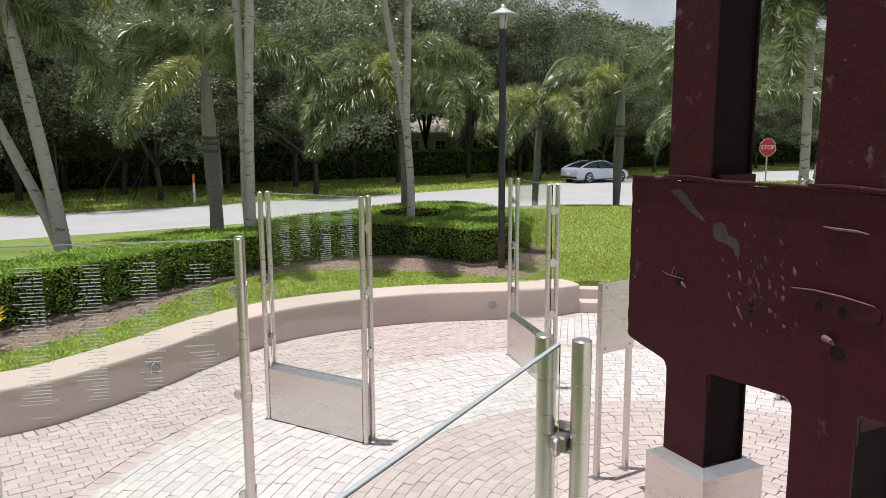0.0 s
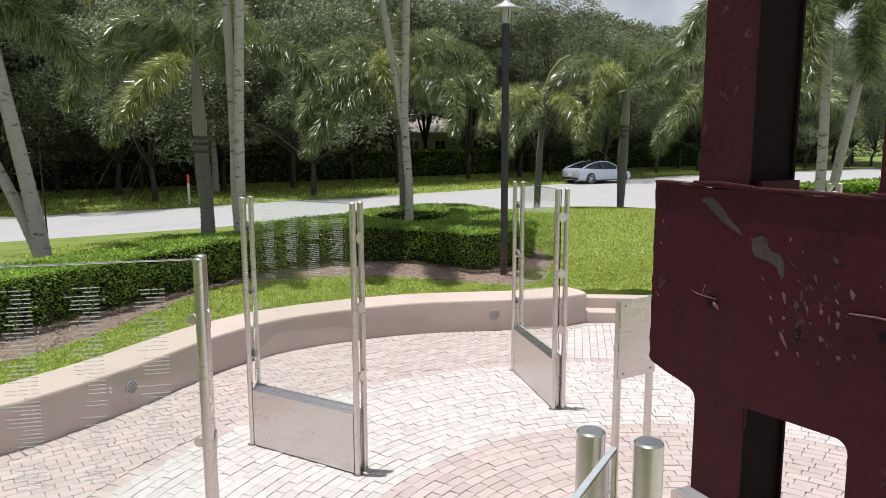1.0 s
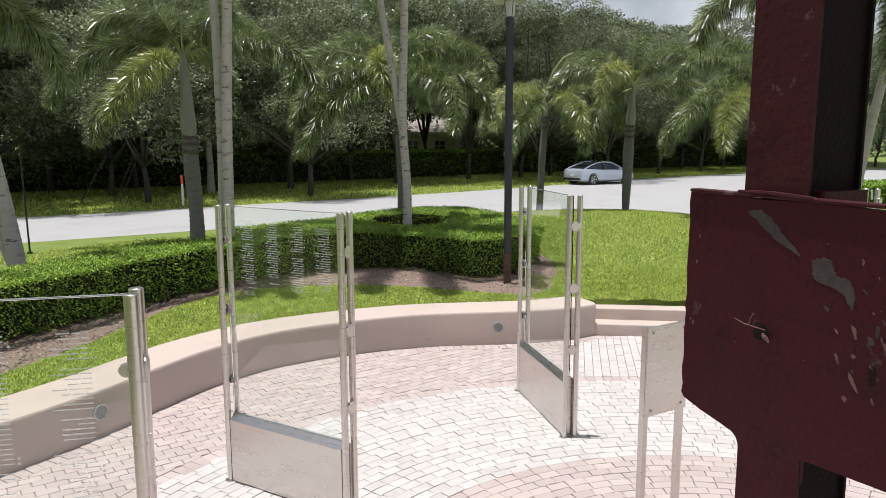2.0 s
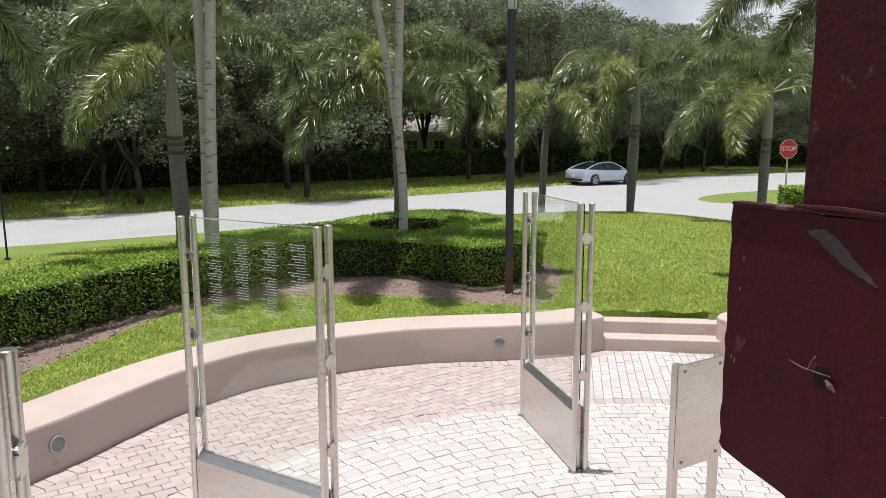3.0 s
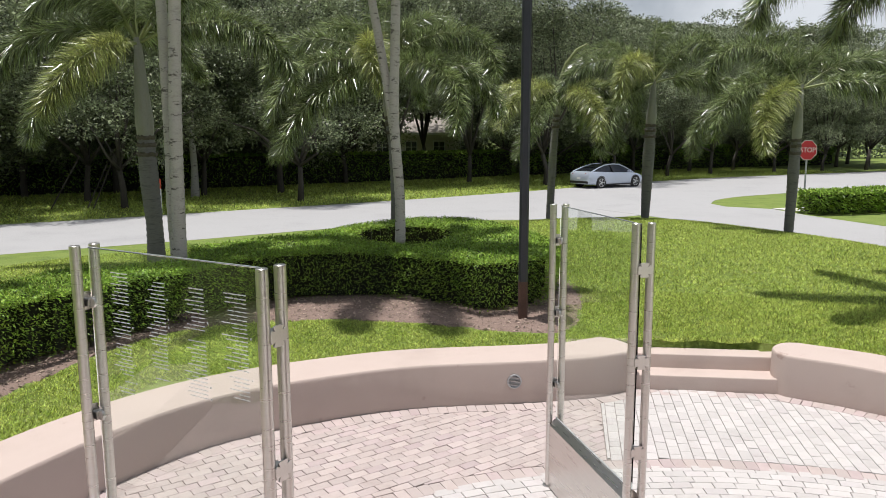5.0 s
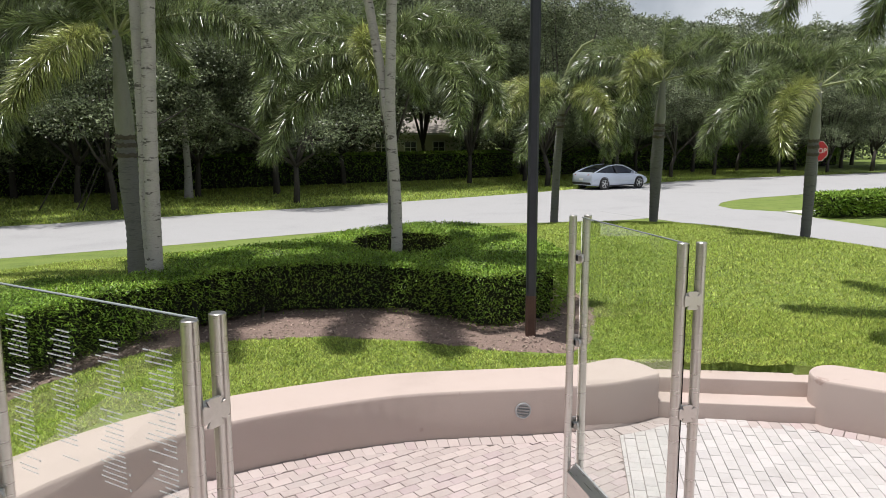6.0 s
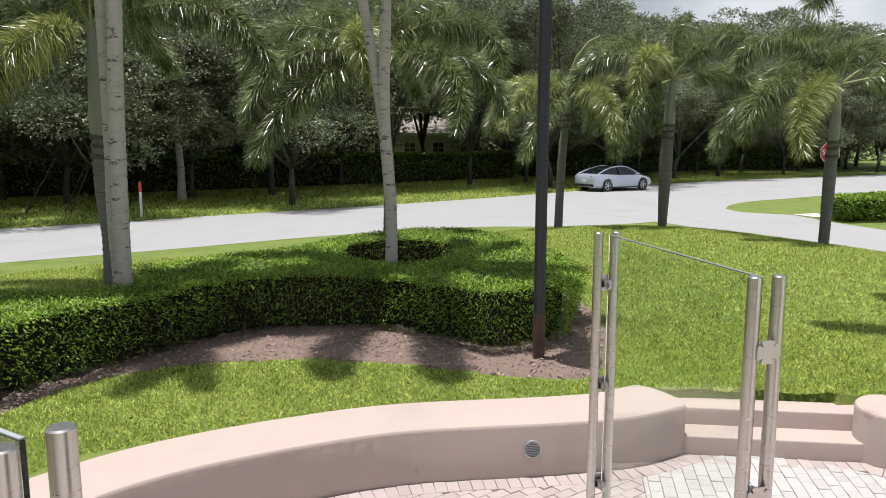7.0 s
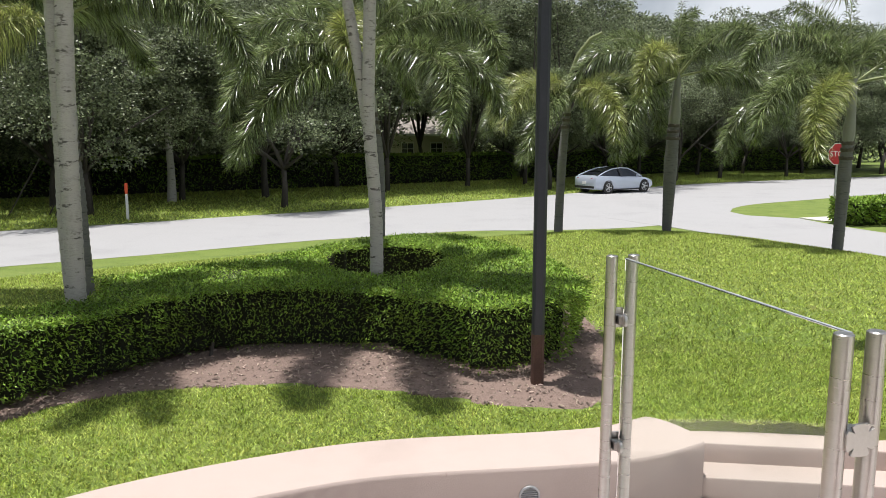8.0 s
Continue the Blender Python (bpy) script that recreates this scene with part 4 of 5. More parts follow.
croton = thing("croton_shrub", "small yellow and orange leafed shrub at the hedge", "shrub", pose(-5.86, 8.98, float(ground_z(-5.86, 8.98)) - 0.03))
rng = np.random.default_rng(8)
for k in range(5):
    a = 1.26 * k
    part("stem", Geo().tube([(0, 0, 0), (0.07 * math.cos(a), 0.07 * math.sin(a), 0.3), (0.16 * math.cos(a), 0.16 * math.sin(a), 0.62)], [0.012, 0.009, 0.005], 6), OAK_BARK, croton)
n = 170
d = unit(rng.normal(0, 1, (n, 3)) + (0, 0, 0.4))
c = d * (0.22, 0.22, 0.30) * rng.uniform(0.3, 1, (n, 1)) + (0, 0, 0.45)
across = unit(np.cross(d, rng.normal(0, 1, (n, 3))))
part("leaves", None, None, croton, data=leaf_mesh("leaves", c, d, across, rng.uniform(0.10, 0.17, n), rng.uniform(0.035, 0.055, n), CROTON, 0.2))


def lawn_blades(name, poly, count, height, seed, keep):
    rng = np.random.default_rng(seed)
    q = area_points(poly, count, rng)
    q = q[keep(q[:, 0], q[:, 1])]
    z = ground_z(q[:, 0], q[:, 1])
    n = len(q)
    size = rng.uniform(0.5, 1.4, (n, 1)) * height
    base = np.c_[q, z - 0.006]
    tip = base + unit(np.c_[rng.normal(0, 1.25, (n, 2)), np.full(n, 1.0)]) * size
    across = unit(rng.normal(0, 1, (n, 3)) * (1, 1, 0.1))
    me = sliver_mesh(name, base, tip, across, size[:, 0] * rng.uniform(0.24, 0.42, n), GRASS_BLADE)
    return tagged(new(name, me), "short green lawn grass blades", "grass", "", "stuff")


MULCH_KEEP = lambda x, y: ~inside(MULCH_BED, x, y) & ~inside(PLAZA, x, y) & ~inside([(p[0], p[1]) for p in wall_outline(WALL_FRONT, WALL_T + 0.02, round_end=True)], x, y) & ~inside([(p[0], p[1]) for p in wall_outline(WALL_B_FRONT, WALL_T + 0.02, round_start=True)], x, y) & ~inside([(2.2, 12.9), (4.8, 12.6), (4.9, 13.46), (2.3, 13.74)], x, y)
lawn_blades("lawn_grass", [(-6.4, 5), (-4.6, 9), (-3.2, 12), (-1, 12.9), (2, 13.2), (3, 13.4), (4.2, 13.2), (6.5, 12), (7.5, 15), (2.2, 16.2), (-4, 15.2), (-6, 11)], 300000, 0.045, 21, MULCH_KEEP)
lawn_blades("lawn_grass", [(1.8, 15), (4, 13.2), (8, 11), (11, 17), (10.5, 25), (5, 30), (-2, 27), (-9, 22), (-10, 17), (-5, 16), (0, 21)], 400000, 0.06, 22, MULCH_KEEP)


VERGE = [(p.x, p.y) for p in offset(ROAD_FAR, 0.15) if -24 < p.x < 36] + [(p.x, p.y) for p in reversed(offset(ROAD_FAR, 15.0)) if -30 < p.x < 30]
lawn_blades("verge_grass", VERGE, 110000, 0.15, 23, lambda x, y: np.ones(len(x), bool))


# ---- palms ----
def frond_mesh(name, length, rise, droop, seed, mat, leaflet=0.56, density=760):
    """One plumose frond: a rib that rises and droops along local x, with fine leaflets all round it."""
    rng = np.random.default_rng(seed)
    n = 28
    pts, p, a = [], Vector((0, 0, 0)), radians(rise)
    for k in range(n + 1):
        pts.append(p.copy())
        a -= radians(droop) / n * (0.30 + 1.4 * k / n)
        p = p + Vector((math.cos(a), 0.03 * math.sin(5 * k / n), math.sin(a))) * (length / n)
    P = np.array([tuple(q) for q in pts])
    count = int(length * density)
    t = rng.uniform(0.15, 1.0, count)
    i = np.minimum((t * n).astype(int), n - 1)
    f = (t * n - i)[:, None]
    c = P[i] * (1 - f) + P[i + 1] * f
    way = unit(P[i + 1] - P[i])
    side = np.array((0, 1.0, 0))
    up = unit(np.cross(way, side))
    ang = rng.uniform(0, 2 * math.pi, count)
    out = np.cos(ang)[:, None] * side + np.sin(ang)[:, None] * up
    along = unit(out * rng.uniform(0.75, 1.15, (count, 1)) + way * rng.uniform(0.25, 0.75, (count, 1)) + rng.normal(0, 0.09, (count, 3)))
    across = unit(np.cross(along, np.array((0, 0, 1.0)) + rng.normal(0, 0.8, (count, 3))))
    size = (leaflet * (0.42 + 0.58 * np.sin(np.pi * np.clip(t * 0.82 + 0.14, 0, 1))) * rng.uniform(0.65, 1.2, count))[:, None]
    wide = rng.uniform(0.010, 0.019, (count, 1))
    down = np.array((0, 0, -1.0))
    mid = c + along * size * 0.45 + down * size * 0.05
    tip = c + along * size * 0.90 + down * size * rng.uniform(0.12, 0.48, (count, 1))
    v = np.stack([c, mid - across * wide * 0.5, tip, mid + across * wide * 0.5], 1).reshape(-1, 3)
    me = bpy.data.meshes.new(name)
    me.from_pydata(v.tolist(), [], np.arange(4 * count).reshape(-1, 4).tolist())
    me.materials.append(mat)
    return me, pts


FRONDS = {}
for key, (length, rise, droop, gold) in {"spear": (1.9, 87, 10, False), "up": (2.5, 74, 60, False), "high": (3.2, 60, 142, False), "mid": (3.5, 40, 140, False), "arch": (3.9, 26, 108, False),
                                        "low": (3.5, 12, 104, False), "hang": (3.0, -12, 72, False), "trail": (3.5, -18, 68, False), "gold": (3.0, 34, 138, True), "gold_hang": (3.0, 2, 84, True), "gold_low": (3.3, 8, 98, True)}.items():
    me, rib = frond_mesh("frond", length, rise, droop, len(FRONDS) + 40, PALM_GOLD if gold else PALM_LEAF, 0.40 if key == "spear" else 0.48 if key == "up" else 0.56, 190 if key == "spear" else 520 if key == "up" else 760)
    ribme = Geo().tube([tuple(q) for q in rib], [0.034 * (1 - 0.85 * k / 28) for k in range(29)], 6).mesh("rib", PALM_RIB, True)
    FRONDS[key] = (me, ribme)


def crown(palm, at, scale, seed, plan, lean=0.0):
    """Fronds round a growing point; plan lists kinds with azimuths in degrees."""
    rnd = random.Random(seed)
    for kind, az in plan:
        me, ribme = FRONDS[kind]
        m = Matrix.Translation(at) @ Matrix.Rotation(radians(az + rnd.uniform(-8, 8)), 4, "Z") @ Matrix.Rotation(radians(rnd.uniform(-6, 6) + lean), 4, "Y") @ Matrix.Rotation(radians(rnd.uniform(-25, 25)), 4, "X") @ Matrix.Diagonal((scale, scale, scale, 1))
        fr = part("frond", None, None, palm, data=me, m=m)
        part("rib", None, None, fr, data=ribme)


def trunk_part(palm, points, radii, mat, label="", ring=0.12):
    """A trunk with shallow rings."""
    path = spline(points, ring / 2)
    total = len(path) - 1
    r = []
    for k in range(len(path)):
        t = k / total * (len(radii) - 1)
        i = min(int(t), len(radii) - 2)
        r.append((radii[i] * (1 - t + i) + radii[i + 1] * (t - i)) * (1.04 if k % 2 else 0.97))
    return part("trunk", Geo().tube(path, r, 14), mat, palm, label, smooth=True)


FULL = [("mid", 185), ("gold", 226), ("low", 352), ("high", 15), ("high", 150), ("up", 40), ("hang", 207), ("mid", 80), ("low", 120), ("high", 285), ("spear", 0)]
SPARSE = [("high", 60), ("high", 160), ("mid", 265), ("high", 320), ("high", 205), ("high", 345), ("spear", 0)]
WIDE = [("arch", 183), ("arch", 357), ("gold_hang", 257), ("hang", 212), ("high", 120), ("high", 60), ("high", 300), ("up", 200), ("mid", 90), ("high", 175), ("spear", 30)]
DROOP = [("trail", 205), ("low", 222), ("mid", 188), ("mid", 348), ("low", 320), ("gold", 272), ("high", 150), ("mid", 80), ("low", 20), ("high", 30), ("up", 250), ("trail", 238), ("spear", 0)]
SIDE = [("high", 182), ("gold_low", 224), ("low", 200), ("low", 322), ("mid", 355), ("high", 30), ("up", 140), ("mid", 100), ("low", 150), ("spear", 0)]
HIGH = [("mid", 205), ("low", 178), ("hang", 232), ("mid", 255), ("low", 300), ("mid", 60), ("high", 120), ("spear", 0)]
BRIGHT = [("gold", 190), ("gold_low", 222), ("low", 350), ("hang", 325), ("gold", 12), ("trail", 248), ("mid", 100), ("low", 60), ("gold_low", 300), ("low", 140)]


def leaf_scar(palm, at, radius, seed):
    """A dark torn ring where an old leaf base has come away."""
    rnd = random.Random(seed)
    n = 30
    rise = [rnd.uniform(-0.012, 0.03) for _ in range(n)]
    ring = [(radius * 1.02, -0.05, 0.4), (radius * 1.10, -0.025, 0.7), (radius * 1.13, 0.02, 1.0), (radius * 1.03, 0.03, 1.0)]
    vs = [(r * math.cos(2 * math.pi * k / n), r * math.sin(2 * math.pi * k / n), z + q * rise[k]) for r, z, q in ring for k in range(n)]
    fs = [(j * n + k, j * n + (k + 1) % n, (j + 1) * n + (k + 1) % n, (j + 1) * n + k) for j in range(3) for k in range(n)]
    part("leaf_scar", Geo().add(vs, fs, Matrix.Translation(at)), LEAF_SCAR, palm, "dark torn ring of an old leaf base")


def palm(x, y, stems, label, seed):
    """A palm with one or more stems; each stem: points above the ground, radii, bark, crown scale, plan, crownshaft length."""
    z0 = float(ground_z(x, y)) - 0.05
    p = thing("palm_tree", label, "palm tree", pose(x, y, z0), "palms")
    for k, (points, radii, bark, scale, plan, shaft) in enumerate(stems):
        points = [Vector(q) for q in points]
        trunk_part(p, points, radii, bark)
        end = points[-1]
        way = (points[-1] - points[-2]).normalized()
        top = end + way * shaft
        part("crownshaft", Geo().tube([end - way * 0.03, end + way * shaft * 0.15, end + way * shaft * 0.6, top], [radii[-1] * 1.0, radii[-1] * 1.12, radii[-1] * 0.72, radii[-1] * 0.42], 14), CROWNSHAFT, p, smooth=True)
        crown(p, top - way * 0.12, scale, seed + k, plan)
        if bark is PALM_BARK_DARK:
            for j, down in enumerate((0.02, 0.17, 0.36)):
                leaf_scar(p, end - way * down, radii[-1] + (radii[-2] - radii[-1]) * min(1, down / 0.5), seed * 7 + j)
    return p


V = Vector
palm(-6.0, 19.2, [([(0, 0, 0), (0.0, 0, 0.9), (-0.05, 0, 1.9), (-0.07, 0, 2.72)], [0.19, 0.165, 0.19, 0.165], PALM_BARK_DARK, 1.0, WIDE, 1.95)], "stout grey foxtail palm beside the hedge", 1)
palm(-4.0, 15.0, [([(0, 0, 0), (0.03, 0, 1.6), (0.07, 0.0, 3.2), (0.17, 0, 5.2), (0.2, 0, 6.0)], [0.115, 0.10, 0.095, 0.09, 0.085], PALM_BARK, 1.0, [("up", 60), ("high", 150), ("high", 200), ("up", 20), ("up", 300), ("up", 250), ("spear", 0)], 0.9),
                   ([(-0.03, 0.10, 0), (-0.10, 0.12, 1.6), (-0.09, 0.14, 2.6), (-0.12, 0.2, 4.3), (-0.15, 0.2, 5.7)], [0.09, 0.085, 0.085, 0.08, 0.075], PALM_BARK, 1.0, [("up", 80), ("high", 150), ("mid", 215), ("high", 190), ("up", 280), ("spear", 0)], 0.9)], "twin-stemmed pale palm rising from the hedge", 2)
palm(-0.78, 16.6, [([(0, 0, 0), (0.02, 0, 1.5), (-0.06, 0, 2.9), (-0.03, 0, 4.2), (0.02, 0, 6.0)], [0.095, 0.085, 0.082, 0.078, 0.075], PALM_BARK, 1.0, SPARSE, 0.9),
                   ([(-0.06, 0.04, 2.6), (-0.2, 0.08, 3.6), (-0.42, 0.1, 4.9), (-0.56, 0.1, 5.8)], [0.07, 0.07, 0.07, 0.065], PALM_BARK, 1.0, SPARSE, 0.85)], "pale forked palm in an opening of the hedge", 4)
palm(-1.2, 21.9, [([(0, 0, 0), (0.03, 0, 1.2), (0.0, 0, 2.2), (-0.1, 0, 3.0)], [0.125, 0.12, 0.13, 0.11], PALM_BARK_DARK, 1.02, DROOP, 1.35)], "grey ringed foxtail palm behind the hedge", 7)
palm_m = palm(3.4, 27.6, [([(0, 0, 0), (0.03, 0, 1.2), (0.08, 0, 2.4), (0.16, 0, 3.4)], [0.125, 0.12, 0.125, 0.10], PALM_BARK_DARK, 0.95, BRIGHT, 0.8)], "grey ringed foxtail palm with a pale arching leaf base", 8)
part("leaf_base", Geo().tube([(0.18, -0.04, 3.9), (0.22, -0.12, 4.4), (0.38, -0.30, 4.95), (0.66, -0.5, 5.35), (0.95, -0.6, 5.5)], [0.085, 0.075, 0.06, 0.045, 0.03], 10), PALM_RIB, palm_m, "pale arching leaf base", smooth=True)
palm(6.38, 27.3, [([(0, 0, 0), (0.02, 0, 1.2), (0.04, 0, 2.2), (0.07, 0, 3.0)], [0.12, 0.155, 0.185, 0.145], PALM_BARK_DARK, 1.08, FULL, 1.4)], "stout foxtail palm on the lawn by the road", 9)
palm(9.45, 24.1, [([(0, 0, 0), (0.02, 0, 1.0), (0.03, 0, 2.0), (0.05, 0, 2.6)], [0.125, 0.13, 0.15, 0.12], PALM_BARK_DARK, 1.05, SIDE, 1.45)], "stout foxtail palm beside the side street", 10)
palm(7.45, 15.4, [([(0, 0, 0), (0.05, 0, 2), (0.02, 0, 3.8), (0.0, 0, 4.6)], [0.11, 0.10, 0.09, 0.085], PALM_BARK, 0.95, HIGH, 0.9),
                  ([(0.15, 0.1, 0), (0.4, 0.1, 1.8), (0.72, 0.1, 3.7), (0.90, 0.1, 4.4)], [0.105, 0.095, 0.085, 0.08], PALM_BARK, 0.95, HIGH, 0.9)], "twin pale palms on the lawn", 12)
palm(-6.95, 13.4, [([(0, 0, 0), (-0.2, 0, 1.6), (-0.5, 0, 3.4), (-0.8, 0, 5.2)], [0.15, 0.125, 0.115, 0.105], PALM_BARK, 1.0, [("gold", 300), ("gold", 250), ("gold", 345), ("mid", 20), ("mid", 200), ("high", 90), ("low", 120), ("spear", 0)], 0.7),
                   ([(-0.05, 0.1, 0.2), (-0.5, 0.1, 1.5), (-1.2, 0.1, 3.1), (-1.7, 0.1, 4.4)], [0.105, 0.095, 0.085, 0.08], PALM_BARK, 1.0, FULL, 0.8)], "leaning twin palm with yellowing fronds", 14)


# ---- far trees ----
def oak_mesh(seed, height, spread, leaves, low, leaf=0.15, clumps=60, size=1.0):
    """Leaves of a broad crown in uneven clumps with gaps between them, and its limbs."""
    rng = np.random.default_rng(seed)
    cl = []
    for k in range(clumps):
        a, t = rng.uniform(0, 2 * math.pi), rng.uniform(0, 1) ** 0.9
        r = spread * (0.45 + 0.6 * math.sin(math.pi * min(1, 0.22 + 0.75 * t))) * math.sqrt(rng.uniform(0.03, 1.0))
        droop = rng.uniform(0, 1.4) * (r / spread) * (1 - t)
        cl.append((r * math.cos(a), r * math.sin(a), low + (height - low) * t - droop, size * rng.uniform(0.5, 1.35)))
    cl = np.array(cl)
    share = cl[:, 3] ** 2
    k = rng.choice(len(cl), leaves, p=share / share.sum())
    d = unit(rng.normal(0, 1, (leaves, 3)) + (0, 0, 0.35))
    rad = rng.uniform(0.15, 1.0, (leaves, 1)) ** 0.33
    lump = np.array([1.0 + 0.45 * noise.noise((q[0] * 2.2 + kk * 1.7, q[1] * 2.2, q[2] * 2.2)) for q, kk in zip(d, k)])[:, None]
    c = cl[k, :3] + d * rad * lump * cl[k, 3:4] * (1.2, 1.2, 0.72)
    along = unit(d * (1, 1, 0.3) + rng.normal(0, 0.6, (leaves, 3)))
    across = unit(np.cross(along, np.array((0, 0, 1.0)) + rng.normal(0, 0.8, (leaves, 3))))
    me = sliver_mesh("crown", c, c + along * rng.uniform(0.6, 1.3, (leaves, 1)) * leaf, across, rng.uniform(0.5, 0.9, leaves) * leaf, OAK_LEAF)
    g = Geo()
    fork = (rng.uniform(-0.3, 0.3), rng.uniform(-0.3, 0.3), min(low * 0.8, 2.0))
    g.tube([(0, 0, -0.2), (0.06, 0.02, fork[2] * 0.5), fork], [0.20, 0.15, 0.13], 10)
    for j in rng.choice(len(cl), 7, replace=False):
        q = cl[j, :3]
        mid = (np.array(fork) * 0.5 + q * 0.5) + rng.normal(0, 0.3, 3)
        g.tube([fork, tuple(mid), tuple(q)], [0.10, 0.06, 0.025], 6)
    return me, g.mesh("trunk", OAK_BARK, True)


OAKS = [oak_mesh(60, 11.5, 5.4, 42000, 4.4, 0.14, 36, 1.3), oak_mesh(61, 10.2, 4.9, 36000, 4.0, 0.14, 30, 1.3), oak_mesh(62, 12.5, 5.8, 44000, 4.8, 0.14, 38, 1.35), oak_mesh(63, 9.6, 4.6, 32000, 3.7, 0.14, 27, 1.3),
        oak_mesh(64, 12.5, 4.8, 40000, 3.0, 0.17, 95, 1.15), oak_mesh(65, 11.0, 4.5, 36000, 2.4, 0.17, 85, 1.15), oak_mesh(66, 12.5, 4.0, 34000, 6.2, 0.15, 50), oak_mesh(67, 11.0, 4.0, 26000, 0.8, 0.22, 80, 1.2)]


def oak(x, y, kind, scale, turn):
    me, tr = OAKS[kind]
    t = thing("broadleaf_tree", "dense dark green broadleaf tree, beyond the road or added unseen behind the plaza", "tree", pose(x, y, float(ground_z(x, y)), 0, 0, turn) @ Matrix.Scale(scale, 4), "trees beyond the road")
    part("trunk", None, None, t, data=tr)
    part("crown", None, None, t, data=me)


young = thing("broadleaf_tree", "young broadleaf tree with a straight pale trunk on the verge", "tree", pose(-13.3, 43.4, 0.05), "trees beyond the road")
part("trunk", Geo().tube([(0, 0, 0), (0.03, 0, 1.5), (-0.03, 0, 3.2), (0.02, 0, 4.6)], [0.24, 0.18, 0.16, 0.12], 12), PALM_BARK, young, "straight pale trunk", smooth=True)
part("crown", None, None, young, data=OAKS[1][0], m=pose(0, 0, 1.2, 0, 0, 70))
rnd = random.Random(77)
far = ROAD_FAR
for row, (back, step, smin, smax) in enumerate(((2.9, 5.6, 0.82, 1.05), (8.2, 5.2, 0.88, 1.1), (14.0, 4.6, 1.0, 1.2), (21.0, 4.2, 1.0, 1.25))):
    line = offset(far, back)
    run, last = 0.0, line[0]
    nextat = 0.0
    for q in line:
        run += (q - last).length
        last = q
        if run >= nextat and -26 < q.x < 48:
            nextat = run + step * rnd.uniform(0.75, 1.25)
            opening = abs(q.x + 0.030 * (q.y - 3)) < 0.042 * (q.y - 3) + 2.4
            if row == 0 and opening:
                continue
            right = q.x > 8
            oak(q.x + rnd.uniform(-1.2, 1.2), q.y + rnd.uniform(-1.2, 1.2), 6 if opening else rnd.randrange(4) if row < 2 else 4 + rnd.randrange(2) if row < 3 else 7, rnd.uniform(smin, smax) * (0.92 if right and row < 2 else 1.09 if right else 1.0), rnd.uniform(0, 360))


# Unseen trees added behind the camera to darken reflections and cut skylight.
for x, y, kind in ((-14, -20, 4), (-6, -20, 5), (2, -21, 4), (10, -20, 5), (18, -20, 4), (-20, -8, 5)):
    oak(x, y, kind, 0.9, 40 * x)


# ---- far hedge row, undergrowth ----
def hedge_row(front, depth, top, name, label, count, leaf, seed):
    poly = [(p.x, p.y) for p in front] + [(p.x, p.y) for p in reversed(offset(front, depth))]
    return hedge(name, poly[::1], top, 0.05, label, False, count, count, leaf, seed)


row_line = spline([(-34, 38), (-20, 46.0), (-10, 52.4), (-2, 58.0), (6, 64.0)], 1.0)
hedge_row(row_line, 1.6, 2.1, "hedge_row", "dark unclipped hedge row under the trees", 16000, 0.22, 31)
row_line = spline([(7.5, 64.5), (14, 69.5), (24, 76), (44, 87)], 1.0)
hedge_row(row_line, 1.4, 2.3, "hedge_row", "dark clipped hedge row behind the parked car", 13000, 0.25, 32)


# ---- woods that close the distance ----
rng = np.random.default_rng(90)
wood = offset(ROAD_FAR, 27)
wood = np.array([(p.x, p.y) for p in wood if -55 < p.x < 80])
n = 42000
k = rng.integers(0, len(wood) - 1, n)
f = rng.uniform(0, 1, (n, 1))
q = wood[k] * (1 - f) + wood[k + 1] * f + rng.normal(0, 1.6, (n, 2))
gap = (q[:, 0] > -12) & (q[:, 0] < 4)
crest = np.array([8.5 + 1.4 * min(1, max(0, (x - 6) / 14)) + 2.2 * noise.noise((x * 0.16, y * 0.16, 0)) + 1.0 * noise.noise((x * 0.7, y * 0.7, 3)) for x, y in q])
zz = np.where(gap, rng.uniform(5.0, 9.5, n), rng.uniform(0, 1, n) ** 0.8 * crest)
along = unit(rng.normal(0, 1, (n, 3)))
across = unit(np.cross(along, rng.normal(0, 1, (n, 3))))
woods = leaf_mesh("far_woodland", np.c_[q, zz], along, across, rng.uniform(0.35, 0.7, n), rng.uniform(0.2, 0.4, n), OAK_LEAF, 0.1)
tagged(new("far_woodland", woods), "dense dark woodland far behind the houses", "woodland", "", "stuff")


